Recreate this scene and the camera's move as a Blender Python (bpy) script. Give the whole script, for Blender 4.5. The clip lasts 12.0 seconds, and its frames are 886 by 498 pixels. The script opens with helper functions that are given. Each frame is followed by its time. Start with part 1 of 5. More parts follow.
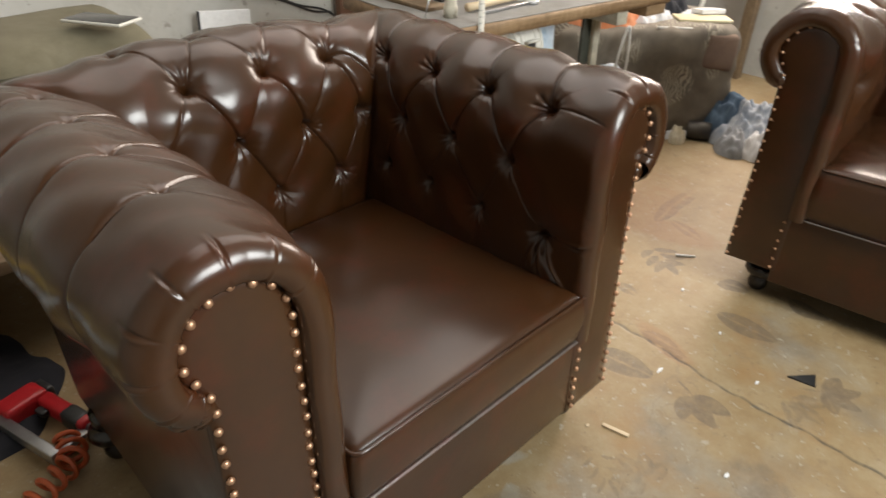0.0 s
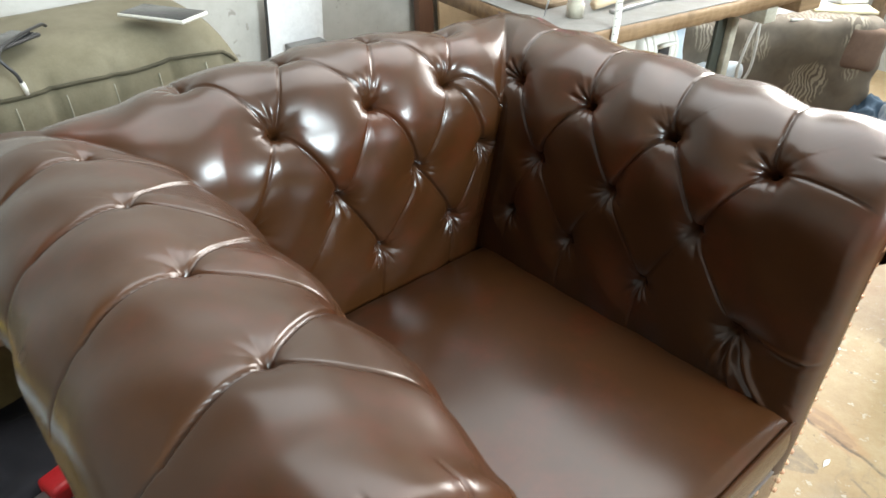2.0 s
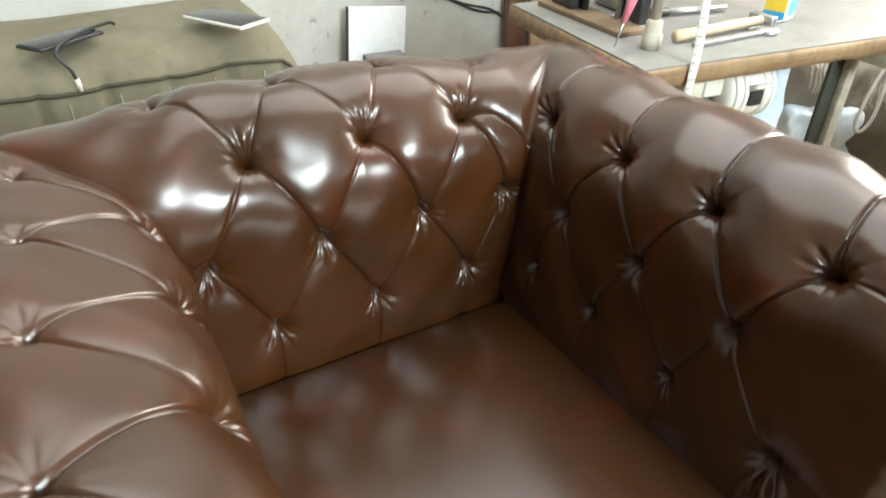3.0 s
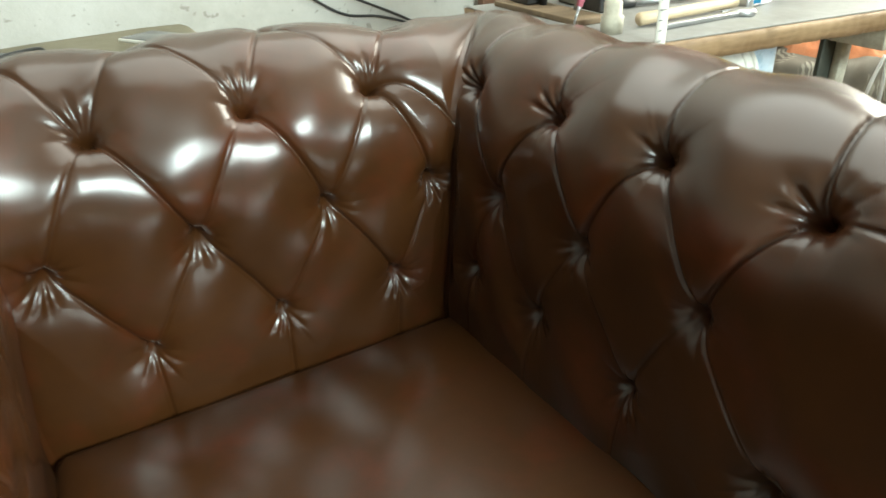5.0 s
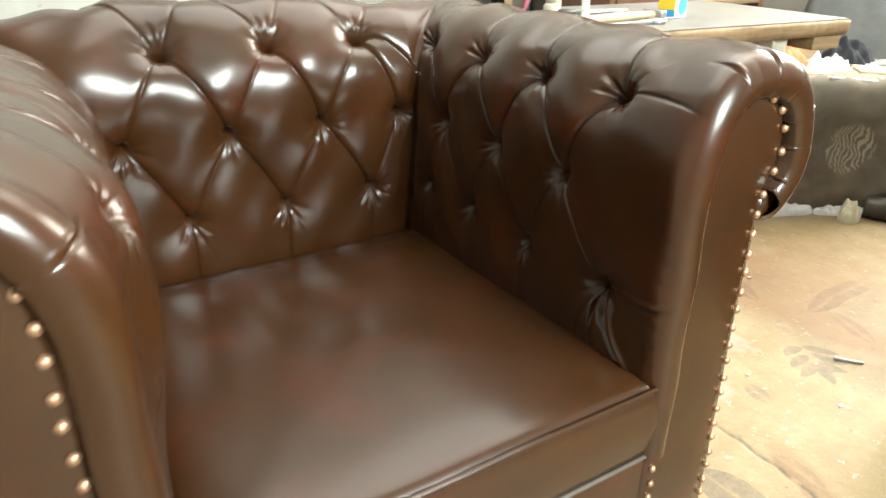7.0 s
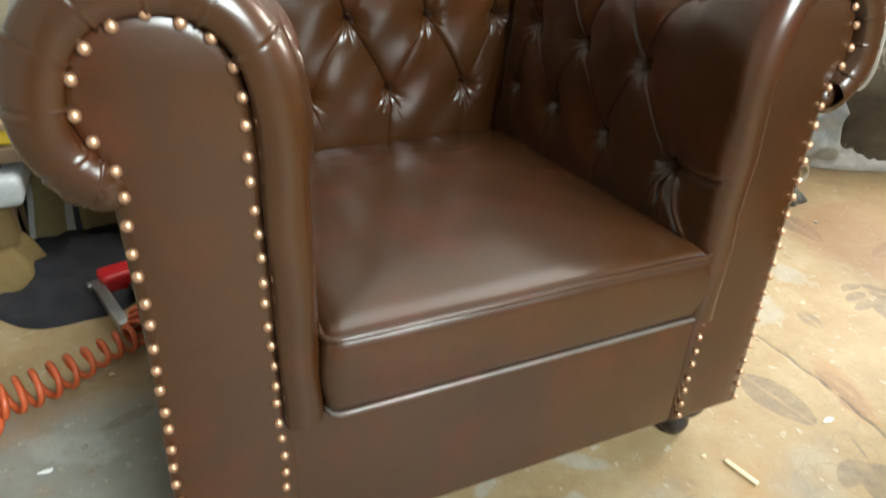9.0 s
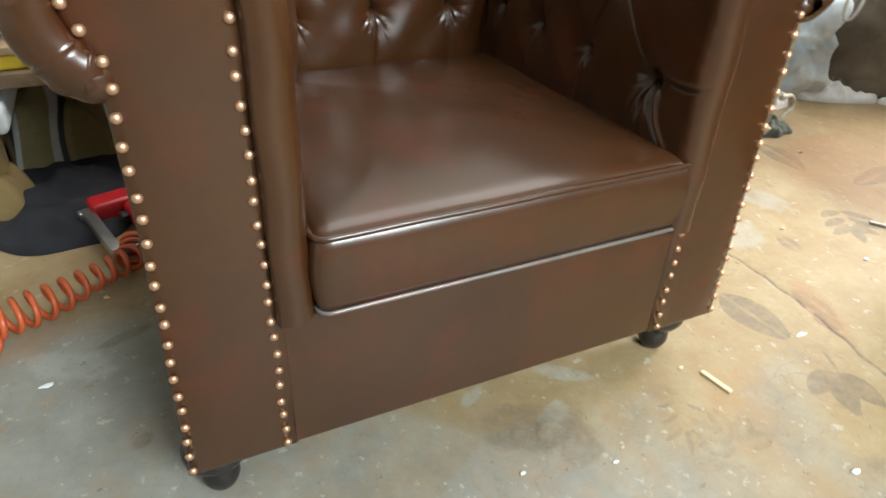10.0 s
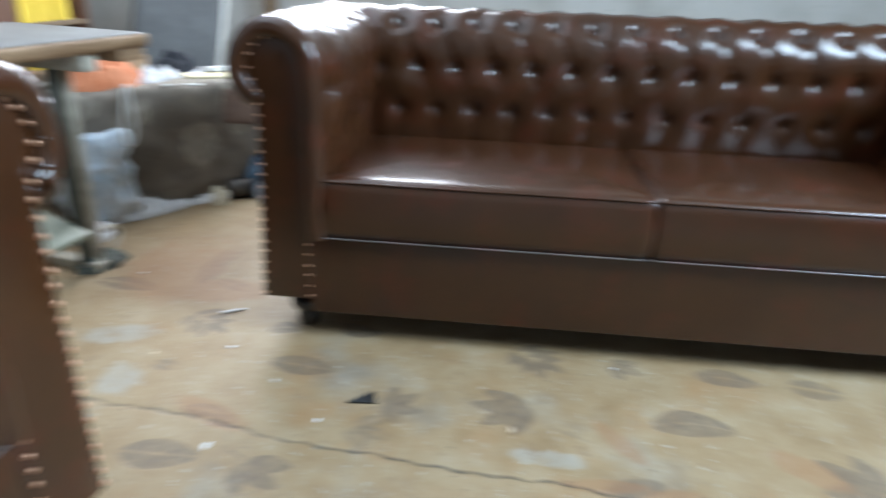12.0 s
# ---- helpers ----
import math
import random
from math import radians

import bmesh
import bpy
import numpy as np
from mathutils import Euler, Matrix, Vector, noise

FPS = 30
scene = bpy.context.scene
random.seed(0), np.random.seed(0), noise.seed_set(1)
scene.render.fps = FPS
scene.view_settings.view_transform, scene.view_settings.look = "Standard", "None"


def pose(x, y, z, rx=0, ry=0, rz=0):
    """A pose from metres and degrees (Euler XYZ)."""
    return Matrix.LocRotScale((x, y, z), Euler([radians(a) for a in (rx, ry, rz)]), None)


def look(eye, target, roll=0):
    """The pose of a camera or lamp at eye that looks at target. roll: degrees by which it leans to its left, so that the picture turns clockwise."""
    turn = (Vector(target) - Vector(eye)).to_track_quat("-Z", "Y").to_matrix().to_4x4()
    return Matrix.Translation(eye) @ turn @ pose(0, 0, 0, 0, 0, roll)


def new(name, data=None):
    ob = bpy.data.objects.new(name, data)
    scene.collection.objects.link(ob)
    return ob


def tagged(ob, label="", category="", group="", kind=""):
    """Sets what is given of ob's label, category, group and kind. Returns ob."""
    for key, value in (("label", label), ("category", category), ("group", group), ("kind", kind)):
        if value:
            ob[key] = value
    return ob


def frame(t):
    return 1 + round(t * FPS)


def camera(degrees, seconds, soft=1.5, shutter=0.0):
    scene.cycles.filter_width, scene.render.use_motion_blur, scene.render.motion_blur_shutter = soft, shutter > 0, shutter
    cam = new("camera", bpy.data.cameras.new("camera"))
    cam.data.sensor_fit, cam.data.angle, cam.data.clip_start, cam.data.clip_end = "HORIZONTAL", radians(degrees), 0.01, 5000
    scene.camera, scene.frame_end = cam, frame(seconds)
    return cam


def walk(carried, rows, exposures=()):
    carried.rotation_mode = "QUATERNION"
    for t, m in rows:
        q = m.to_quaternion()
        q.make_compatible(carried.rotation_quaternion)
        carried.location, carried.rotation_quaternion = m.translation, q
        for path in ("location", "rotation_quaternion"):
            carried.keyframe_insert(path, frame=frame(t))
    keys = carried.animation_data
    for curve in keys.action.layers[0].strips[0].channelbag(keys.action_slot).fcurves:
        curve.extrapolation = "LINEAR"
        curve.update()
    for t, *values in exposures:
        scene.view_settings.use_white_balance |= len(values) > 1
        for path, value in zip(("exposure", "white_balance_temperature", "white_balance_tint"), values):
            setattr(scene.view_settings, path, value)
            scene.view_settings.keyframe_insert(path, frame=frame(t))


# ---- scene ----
cam = camera(67.6, 12.0, shutter=0.6)
PATH = [
    (0, (-0.616, -0.545, 1.201), (0.576, 0.655, 0.134), 0.7),
    (0.5, (-0.589, -0.544, 1.193), (0.508, 0.761, 0.149), -0.2),
    (1, (-0.567, -0.465, 1.203), (0.461, 0.887, 0.147), -1.8),
    (1.5, (-0.523, -0.287, 1.195), (0.512, 1.046, 0.121), -1.6),
    (2, (-0.497, -0.179, 1.187), (0.57, 1.075, 0.051), -0.0),
    (2.5, (-0.405, -0.142, 1.171), (0.576, 1.148, -0.002), 0.6),
    (2.7, (-0.347, -0.146, 1.168), (0.498, 1.245, 0.005), 0.4),
    (4.3, (-0.206, -0.128, 1.114), (0.625, 1.379, 0.094), 0.5),
    (4.5, (-0.18, -0.123, 1.095), (0.657, 1.38, 0.075), -0.5),
    (5, (-0.13, -0.115, 1.01), (0.715, 1.418, 0.041), -2.7),
    (5.5, (-0.108, -0.136, 0.965), (0.818, 1.373, 0.035), -2.2),
    (6, (-0.122, -0.188, 0.955), (0.848, 1.288, 0.017), -1.6),
    (6.5, (-0.25, -0.323, 0.968), (0.761, 1.155, 0.079), -0.9),
    (6.7, (-0.261, -0.379, 0.966), (0.719, 1.126, 0.085), -0.7),
    (8.3, (-0.393, -0.558, 0.975), (0.354, 1.081, 0.104), 2.2),
    (8.5, (-0.395, -0.557, 0.956), (0.341, 1.072, 0.058), 1.9),
    (9, (-0.391, -0.587, 0.909), (0.34, 0.993, -0.076), 2.2),
    (9.5, (-0.389, -0.619, 0.882), (0.347, 0.907, -0.18), 3.8),
    (10, (-0.402, -0.635, 0.875), (0.324, 0.859, -0.239), 2.4),
    (10.5, (-0.373, -0.654, 0.932), (0.487, 0.789, -0.152), -0.5),
    (11, (-0.348, -0.602, 0.964), (0.828, 0.699, 0.003), -0.5),
    (11.5, (-0.314, -0.605, 1.016), (1.213, 0.363, 0.16), -1.6),
    (12, (-0.311, -0.718, 0.971), (1.497, -0.38, 0.186), 2.1),
]
walk(cam, [(t, look(eye, target, roll)) for t, eye, target, roll in PATH], exposures=[(0, 0.21, 7000, 16), (0.5, 0.7, 6600, 12), (1, 1, 6150, 11), (2, 1.09, 6200, 9), (2.5, 1.13, 6350, 8), (4.5, 0.95, 6450, 2), (5.5, 1.25, 6450, -3), (6, 1.47, 6650, 0), (6.5, 1.38, 6800, 4), (8.5, 1.01, 6500, 5), (9.5, 1.03, 6700, 8), (10.5, 0.97, 5900, 7), (11.5, 0.87, 5350, 5), (12, 0.43, 5280, 9)])

# ---- light ----
world = bpy.data.worlds.new("world")
scene.world = world
world.use_nodes = True
wn = world.node_tree.nodes
sky = wn.new("ShaderNodeTexSky")
sky.sky_type = "NISHITA"
sky.sun_disc = False
sky.sun_elevation, sky.sun_rotation = radians(48), radians(80)
world.node_tree.links.new(sky.outputs[0], wn["Background"].inputs[0])
wn["Background"].inputs[1].default_value = 0.12


def area_lamp(name, m, sx, sy, power, colour):
    data = bpy.data.lights.new(name, "AREA")
    data.shape, data.size, data.size_y = "RECTANGLE", sx, sy
    data.energy, data.color = power, colour
    ob = new(name, data)
    ob.matrix_world = m
    return ob


# daylight through the window opening behind the sofa
area_lamp("window_light", look((3.42, 0.62, 1.95), (0.9, -0.25, 0.9)), 1.2, 1.5, 76, (1.0, 0.93, 0.83))
# daylight through the high window in front of the armchair
area_lamp("high_window_light", look((0.62, -3.02, 2.25), (0.2, 0, 0.5)), 1.4, 1.4, 165, (0.85, 0.95, 0.96))
# broad fill lamp added overhead for ambient light over the workshop
area_lamp("roof_fill", pose(1.1, 1.0, 2.98), 3.0, 2.2, 42, (1.0, 0.98, 0.86))


# ---- materials ----
def mat(name, colour=(0.5, 0.5, 0.5), rough=0.6, metal=0.0):
    m = bpy.data.materials.new(name)
    m.use_nodes = True
    b = m.node_tree.nodes["Principled BSDF"]
    b.inputs["Base Color"].default_value = (*colour, 1)
    b.inputs["Roughness"].default_value = rough
    b.inputs["Metallic"].default_value = metal
    return m, m.node_tree, b


def node(t, kind, **inputs):
    n = t.nodes.new(kind)
    for k, v in inputs.items():
        n.inputs[k.replace("_", " ")].default_value = v
    return n


def coords(t, scale=1.0):
    c = t.nodes.new("ShaderNodeTexCoord")
    mp = t.nodes.new("ShaderNodeMapping")
    mp.inputs["Scale"].default_value = (scale, scale, scale) if not isinstance(scale, tuple) else scale
    t.links.new(c.outputs["Object"], mp.inputs[0])
    return mp.outputs[0]


def noise_fac(t, vec, scale, detail=4.0, rough=0.6):
    n = node(t, "ShaderNodeTexNoise", Scale=scale, Detail=detail, Roughness=rough)
    t.links.new(vec, n.inputs["Vector"])
    return n.outputs["Fac"]


def ramp(t, fac, stops):
    r = t.nodes.new("ShaderNodeValToRGB")
    els = r.color_ramp.elements
    while len(els) < len(stops):
        els.new(0.5)
    for e, (p, c) in zip(els, stops):
        e.position, e.color = p, (*c, 1) if len(c) == 3 else c
    t.links.new(fac, r.inputs[0])
    return r.outputs["Color"]


def mixc(t, fac, a, b, blend="MIX"):
    m = t.nodes.new("ShaderNodeMix")
    m.data_type, m.blend_type = "RGBA", blend
    for sock, v in ((m.inputs[0], fac), (m.inputs[6], a), (m.inputs[7], b)):
        if isinstance(v, (int, float)):
            sock.default_value = v
        elif isinstance(v, tuple):
            sock.default_value = (*v, 1)
        else:
            t.links.new(v, sock)
    return m.outputs[2]


def bump(t, b, fac, strength, distance, after=None):
    n = t.nodes.new("ShaderNodeBump")
    n.inputs["Strength"].default_value, n.inputs["Distance"].default_value = strength, distance
    t.links.new(fac, n.inputs["Height"])
    if after is not None:
        t.links.new(after, n.inputs["Normal"])
    t.links.new(n.outputs[0], b.inputs["Normal"])
    return n.outputs[0]


def varied(name, a, c, rough=0.6, scale=6.0, fine=80.0, metal=0.0, relief=0.002, rough_var=0.1, stretch=(1, 1, 1)):
    """Two-scale mottled surface between colours a and c."""
    m, t, b = mat(name, a, rough, metal)
    v = coords(t, stretch)
    big = noise_fac(t, v, scale, 5, 0.65)
    small = noise_fac(t, v, fine, 3, 0.6)
    col = ramp(t, big, [(0.3, a), (0.7, c)])
    col = mixc(t, small, col, mixc(t, 1.0, col, (0.72, 0.72, 0.72), "MULTIPLY"))
    t.links.new(col, b.inputs["Base Color"])
    rr = node(t, "ShaderNodeMapRange", To_Min=rough - rough_var, To_Max=rough + rough_var)
    t.links.new(big, rr.inputs["Value"])
    t.links.new(rr.outputs[0], b.inputs["Roughness"])
    bump(t, b, small, 0.4, relief)
    return m


def leather(name, colour, dark, rough):
    m, t, b = mat(name, colour, rough)
    v = coords(t)
    big = noise_fac(t, v, 5.0, 3, 0.5)
    col = ramp(t, big, [(0.3, dark), (0.7, colour)])
    red = (colour[0] * 1.35, colour[1] * 0.84, colour[2] * 0.9)
    col = mixc(t, ramp(t, noise_fac(t, v, 8.5, 4, 0.6), [(0.5, (0, 0, 0)), (0.68, (0.75, 0.75, 0.75))]), col, red)
    col = mixc(t, ramp(t, noise_fac(t, v, 60.0, 4, 0.65), [(0.35, (0.35, 0.35, 0.35)), (0.6, (0, 0, 0))]), col, dark)
    t.links.new(col, b.inputs["Base Color"])
    vor = node(t, "ShaderNodeTexVoronoi", Scale=520.0)
    vor.feature = "DISTANCE_TO_EDGE"
    t.links.new(v, vor.inputs["Vector"])
    smudge = noise_fac(t, v, 9.0, 3, 0.5)
    rr = node(t, "ShaderNodeMapRange", To_Min=rough - 0.05, To_Max=rough + 0.09)
    t.links.new(smudge, rr.inputs["Value"])
    t.links.new(rr.outputs[0], b.inputs["Roughness"])
    cr = node(t, "ShaderNodeMapRange", To_Min=0.18, To_Max=0.30)
    t.links.new(smudge, cr.inputs["Value"])
    t.links.new(cr.outputs[0], b.inputs["Coat Roughness"])
    first = bump(t, b, vor.outputs["Distance"], 0.10, 0.0006)
    bump(t, b, noise_fac(t, v, 22.0, 2, 0.5), 0.08, 0.004, first)
    b.inputs["Coat Weight"].default_value = 0.92
    b.inputs["Specular IOR Level"].default_value = 0.12
    return m


LEATHER = leather("brown_leather", (0.045, 0.0152, 0.0031), (0.029, 0.0098, 0.0021), 0.5)
# paler, greyer leather for the cushion's lower piping
PALE_PIPING = leather("pale_piping_leather", (0.16, 0.14, 0.125), (0.08, 0.066, 0.058), 0.4)
COPPER = varied("copper_nail", (0.58, 0.33, 0.20), (0.68, 0.41, 0.265), 0.46, 60, 300, 0.85, 0.0002)
BLACK_WOOD = varied("black_lacquer", (0.012, 0.01, 0.01), (0.02, 0.016, 0.014), 0.2, 12, 120)
WALL = None


def wall_material():
    m, t, b = mat("dirty_plaster", (0.7, 0.68, 0.62), 0.85)
    v = coords(t)
    big = noise_fac(t, v, 1.7, 6, 0.7)
    mid = noise_fac(t, v, 9.0, 6, 0.7)
    col = ramp(t, big, [(0.32, (0.33, 0.315, 0.28)), (0.5, (0.43, 0.415, 0.38)), (0.7, (0.49, 0.475, 0.445))])
    col = mixc(t, ramp(t, mid, [(0.62, (0, 0, 0)), (0.75, (0.55, 0.55, 0.55))]), col, (0.42, 0.37, 0.28))
    spots = noise_fac(t, v, 30.0, 2, 0.5)
    col = mixc(t, ramp(t, spots, [(0.68, (0, 0, 0)), (0.74, (0.8, 0.8, 0.8))]), col, (0.25, 0.23, 0.2))
    t.links.new(col, b.inputs["Base Color"])
    bump(t, b, mid, 0.5, 0.008)
    return m


def floor_material():
    m, t, b = mat("stained_cement", (0.4, 0.32, 0.2), 0.6)
    v = coords(t)
    big = noise_fac(t, v, 1.3, 6, 0.62)
    mid = noise_fac(t, v, 7.0, 8, 0.72)
    torn = noise_fac(t, v, 17.0, 8, 0.72)
    fine = noise_fac(t, v, 75.0, 5, 0.65)

    def attribute(name):
        at = t.nodes.new("ShaderNodeAttribute")
        at.attribute_name = name
        sep = t.nodes.new("ShaderNodeSeparateColor")
        t.links.new(at.outputs["Color"], sep.inputs[0])
        return sep.outputs

    def math_node(op, a, c):
        n = t.nodes.new("ShaderNodeMath")
        n.operation = op
        for i, q in enumerate((a, c)):
            if isinstance(q, (int, float)):
                n.inputs[i].default_value = q
            else:
                t.links.new(q, n.inputs[i])
        return n.outputs[0]

    def torn_mask(value, lo, hi, much):
        # mask whose edge follows the torn noise
        k = math_node("ADD", value, math_node("MULTIPLY", math_node("SUBTRACT", torn, 0.5), much))
        return ramp(t, k, [(lo, (0, 0, 0)), (hi, (1, 1, 1))])

    st, pt = attribute("stain"), attribute("patch")
    tan = ramp(t, mid, [(0.3, (0.205, 0.134, 0.062)), (0.46, (0.262, 0.182, 0.092)), (0.56, (0.291, 0.213, 0.116)), (0.7, (0.328, 0.254, 0.156))])
    grey = ramp(t, mid, [(0.3, (0.161, 0.153, 0.130)), (0.7, (0.253, 0.245, 0.216))])
    # mottled tan and grey, with the place-wise cool light of st[1] painted in
    col = mixc(t, ramp(t, math_node("ADD", big, st[1]), [(0.52, (0, 0, 0)), (0.7, (1, 1, 1))]), tan, grey)
    # rubbed ochre clouds
    warm = noise_fac(t, v, 3.1, 7, 0.7)
    col = mixc(t, ramp(t, warm, [(0.54, (0, 0, 0)), (0.68, (0.55, 0.55, 0.55))]), col, (0.279, 0.156, 0.061))
    # pale paint smears and flecks
    col = mixc(t, math_node("MULTIPLY", torn_mask(pt[0], 0.45, 1.0, 2.6), 0.42), col, (0.328, 0.344, 0.320))
    col = mixc(t, ramp(t, noise_fac(t, v, 11.0, 9, 0.75), [(0.58, (0, 0, 0)), (0.7, (0.35, 0.35, 0.35))]), col, (0.369, 0.344, 0.287))
    cell = node(t, "ShaderNodeTexVoronoi", Scale=21.0)
    t.links.new(v, cell.inputs["Vector"])
    dot = math_node("MULTIPLY", ramp(t, cell.outputs["Distance"], [(0.05, (1, 1, 1)), (0.085, (0, 0, 0))]), ramp(t, cell.outputs["Color"], [(0.6, (0, 0, 0)), (0.62, (1, 1, 1))]))
    col = mixc(t, math_node("MULTIPLY", dot, 0.3), col, (0.558, 0.541, 0.492))
    # scraped flecks and small pits with hard edges
    col = mixc(t, ramp(t, noise_fac(t, v, 34.0, 8, 0.7), [(0.6, (0, 0, 0)), (0.635, (0.6, 0.6, 0.6))]), col, (0.385, 0.361, 0.303))
    pits = noise_fac(t, v, 42.0, 7, 0.7)
    col = mixc(t, ramp(t, pits, [(0.335, (0.75, 0.75, 0.75)), (0.37, (0, 0, 0))]), col, (0.115, 0.082, 0.051))
    col = mixc(t, ramp(t, noise_fac(t, v, 13.0, 9, 0.75), [(0.36, (0.6, 0.6, 0.6)), (0.41, (0, 0, 0))]), col, (0.197, 0.135, 0.074))
    # fine hair cracks and dirt
    warp = node(t, "ShaderNodeTexNoise", Scale=6.0, Detail=5.0)
    t.links.new(v, warp.inputs["Vector"])
    hair = node(t, "ShaderNodeTexVoronoi", Scale=3.6)
    hair.feature = "DISTANCE_TO_EDGE"
    t.links.new(mixc(t, 0.16, v, warp.outputs["Color"]), hair.inputs["Vector"])
    hairline = math_node("MULTIPLY", ramp(t, hair.outputs["Distance"], [(0.0, (1, 1, 1)), (0.008, (0, 0, 0))]), ramp(t, noise_fac(t, v, 2.3, 3, 0.5), [(0.54, (0, 0, 0)), (0.64, (0.35, 0.35, 0.35))]))
    col = mixc(t, hairline, col, (0.16, 0.12, 0.08))
    col = mixc(t, ramp(t, fine, [(0.28, (0.5, 0.5, 0.5)), (0.42, (0, 0, 0))]), col, (0.24, 0.17, 0.1))
    col = mixc(t, math_node("MULTIPLY", torn_mask(st[0], 0.36, 0.66, 1.05), ramp(t, noise_fac(t, v, 30.0, 6, 0.75), [(0.3, (0.25, 0.25, 0.25)), (0.62, (0.85, 0.85, 0.85))])), col, (0.13, 0.095, 0.065))
    # reddish stains, plus warm window light painted in north of the sofa
    col = mixc(t, math_node("MULTIPLY", torn_mask(pt[1], 0.4, 0.9, 2.0), 0.4), col, (0.26, 0.12, 0.045))
    col = mixc(t, ramp(t, math_node("ADD", st[2], math_node("MULTIPLY", math_node("SUBTRACT", torn, 0.5), 0.5)), [(0.82, (0, 0, 0)), (0.97, (0.75, 0.75, 0.75))]), col, (0.05, 0.04, 0.03))
    t.links.new(col, b.inputs["Base Color"])
    rr = node(t, "ShaderNodeMapRange", To_Min=0.38, To_Max=0.75)
    t.links.new(mid, rr.inputs["Value"])
    t.links.new(rr.outputs[0], b.inputs["Roughness"])
    first = bump(t, b, fine, 0.25, 0.003)
    bump(t, b, torn, 0.3, 0.004, first)
    return m


def wood(name, a, c, rough=0.55, axis=0, scale=1.0):
    m, t, b = mat(name, a, rough)
    st = [26 * scale] * 3
    st[axis] = 2.2 * scale
    v = coords(t, tuple(st))
    g = noise_fac(t, v, 1.6, 6, 0.7)
    w = noise_fac(t, coords(t), 7.0, 4, 0.6)
    col = ramp(t, g, [(0.3, a), (0.68, c)])
    col = mixc(t, ramp(t, w, [(0.55, (0, 0, 0)), (0.75, (0.6, 0.6, 0.6))]), col, tuple(x * 0.5 for x in a))
    t.links.new(col, b.inputs["Base Color"])
    bump(t, b, g, 0.4, 0.002)
    return m


def patterned(name, ground, motif):
    """Dark upholstery cloth with pale round leaf motifs."""
    m, t, b = mat(name, ground, 0.85)
    v = coords(t)
    warp = node(t, "ShaderNodeTexNoise", Scale=9.0, Detail=3.0)
    t.links.new(v, warp.inputs["Vector"])
    v0 = v
    v = mixc(t, 0.10, v0, warp.outputs["Color"])
    vor = node(t, "ShaderNodeTexVoronoi", Scale=6.5)
    t.links.new(v, vor.inputs["Vector"])
    wav = node(t, "ShaderNodeTexWave", Scale=22.0, Distortion=6.0)
    t.links.new(v, wav.inputs["Vector"])
    disc = ramp(t, vor.outputs["Distance"], [(0.44, (1, 1, 1)), (0.5, (0, 0, 0))])
    stripe = ramp(t, wav.outputs["Fac"], [(0.45, (0, 0, 0)), (0.6, (1, 1, 1))])
    pick = ramp(t, vor.outputs["Color"], [(0.3, (0, 0, 0)), (0.34, (1, 1, 1))])
    f = mixc(t, 1.0, disc, mixc(t, pick, (0.25, 0.25, 0.25), stripe), "MULTIPLY")
    n = noise_fac(t, v, 5.0, 4, 0.6)
    base = ramp(t, n, [(0.3, ground), (0.7, tuple(x * 2.6 for x in ground))])
    t.links.new(mixc(t, f, base, motif), b.inputs["Base Color"])
    bump(t, b, noise_fac(t, v, 300.0, 2, 0.5), 0.3, 0.001)
    return m


def striped(name, colours, scale):
    m, t, b = mat(name, colours[0], 0.9)
    v = coords(t)
    w = node(t, "ShaderNodeTexWave", Scale=scale, Distortion=7.0, Detail=2.0)
    t.links.new(v, w.inputs["Vector"])
    n = len(colours)
    col = ramp(t, w.outputs["Fac"], [(k / n + d, c) for k, c in enumerate(colours) for d in (0.02, 1 / n - 0.02)])
    t.links.new(mixc(t, noise_fac(t, v, 60, 4, 0.6), col, mixc(t, 1.0, col, (0.6, 0.6, 0.6), "MULTIPLY")), b.inputs["Base Color"])
    bump(t, b, noise_fac(t, v, 240.0, 2, 0.5), 0.3, 0.001)
    return m


def cloth(name, a, c, scale=8.0, rough=0.9):
    return varied(name, a, c, rough, scale, 220, 0.0, 0.0015, 0.05)


WALL = wall_material()
FLOOR = floor_material()
CEIL = varied("pale_roof_sheet", (0.46, 0.45, 0.43), (0.55, 0.54, 0.52), 0.8, 2.0, 40)
# dark tone for the unseen south walls, so they bounce little light
DARK_WALL = varied("low_bounce_plaster", (0.07, 0.062, 0.055), (0.11, 0.1, 0.09), 0.85, 2.0, 30)
TABLE_WOOD = wood("raw_table_wood", (0.13, 0.07, 0.03), (0.30, 0.195, 0.105), 0.6, 0)
LAMINATE = varied("worn_grey_laminate", (0.19, 0.18, 0.165), (0.28, 0.272, 0.256), 0.5, 9, 60)
CREAM = varied("chipped_cream_paint", (0.62, 0.58, 0.47), (0.36, 0.33, 0.26), 0.5, 22, 140)
STEEL = varied("dull_steel", (0.42, 0.42, 0.43), (0.55, 0.55, 0.55), 0.35, 20, 160, 0.9)
BLACK_METAL = varied("black_machine_metal", (0.02, 0.02, 0.022), (0.05, 0.048, 0.045), 0.4, 20, 140)
WHITE_PLASTIC = varied("yellowed_white_plastic", (0.66, 0.63, 0.55), (0.74, 0.72, 0.66), 0.4, 8, 90)
BLACK_GLASS = varied("phone_glass", (0.01, 0.01, 0.012), (0.016, 0.016, 0.018), 0.12, 3, 60)
BLACK_PLASTIC = varied("black_plastic", (0.015, 0.015, 0.016), (0.03, 0.03, 0.03), 0.45, 10, 120)
WHITE_PAPER = varied("white_paper", (0.76, 0.76, 0.76), (0.82, 0.82, 0.82), 0.7, 5, 60)
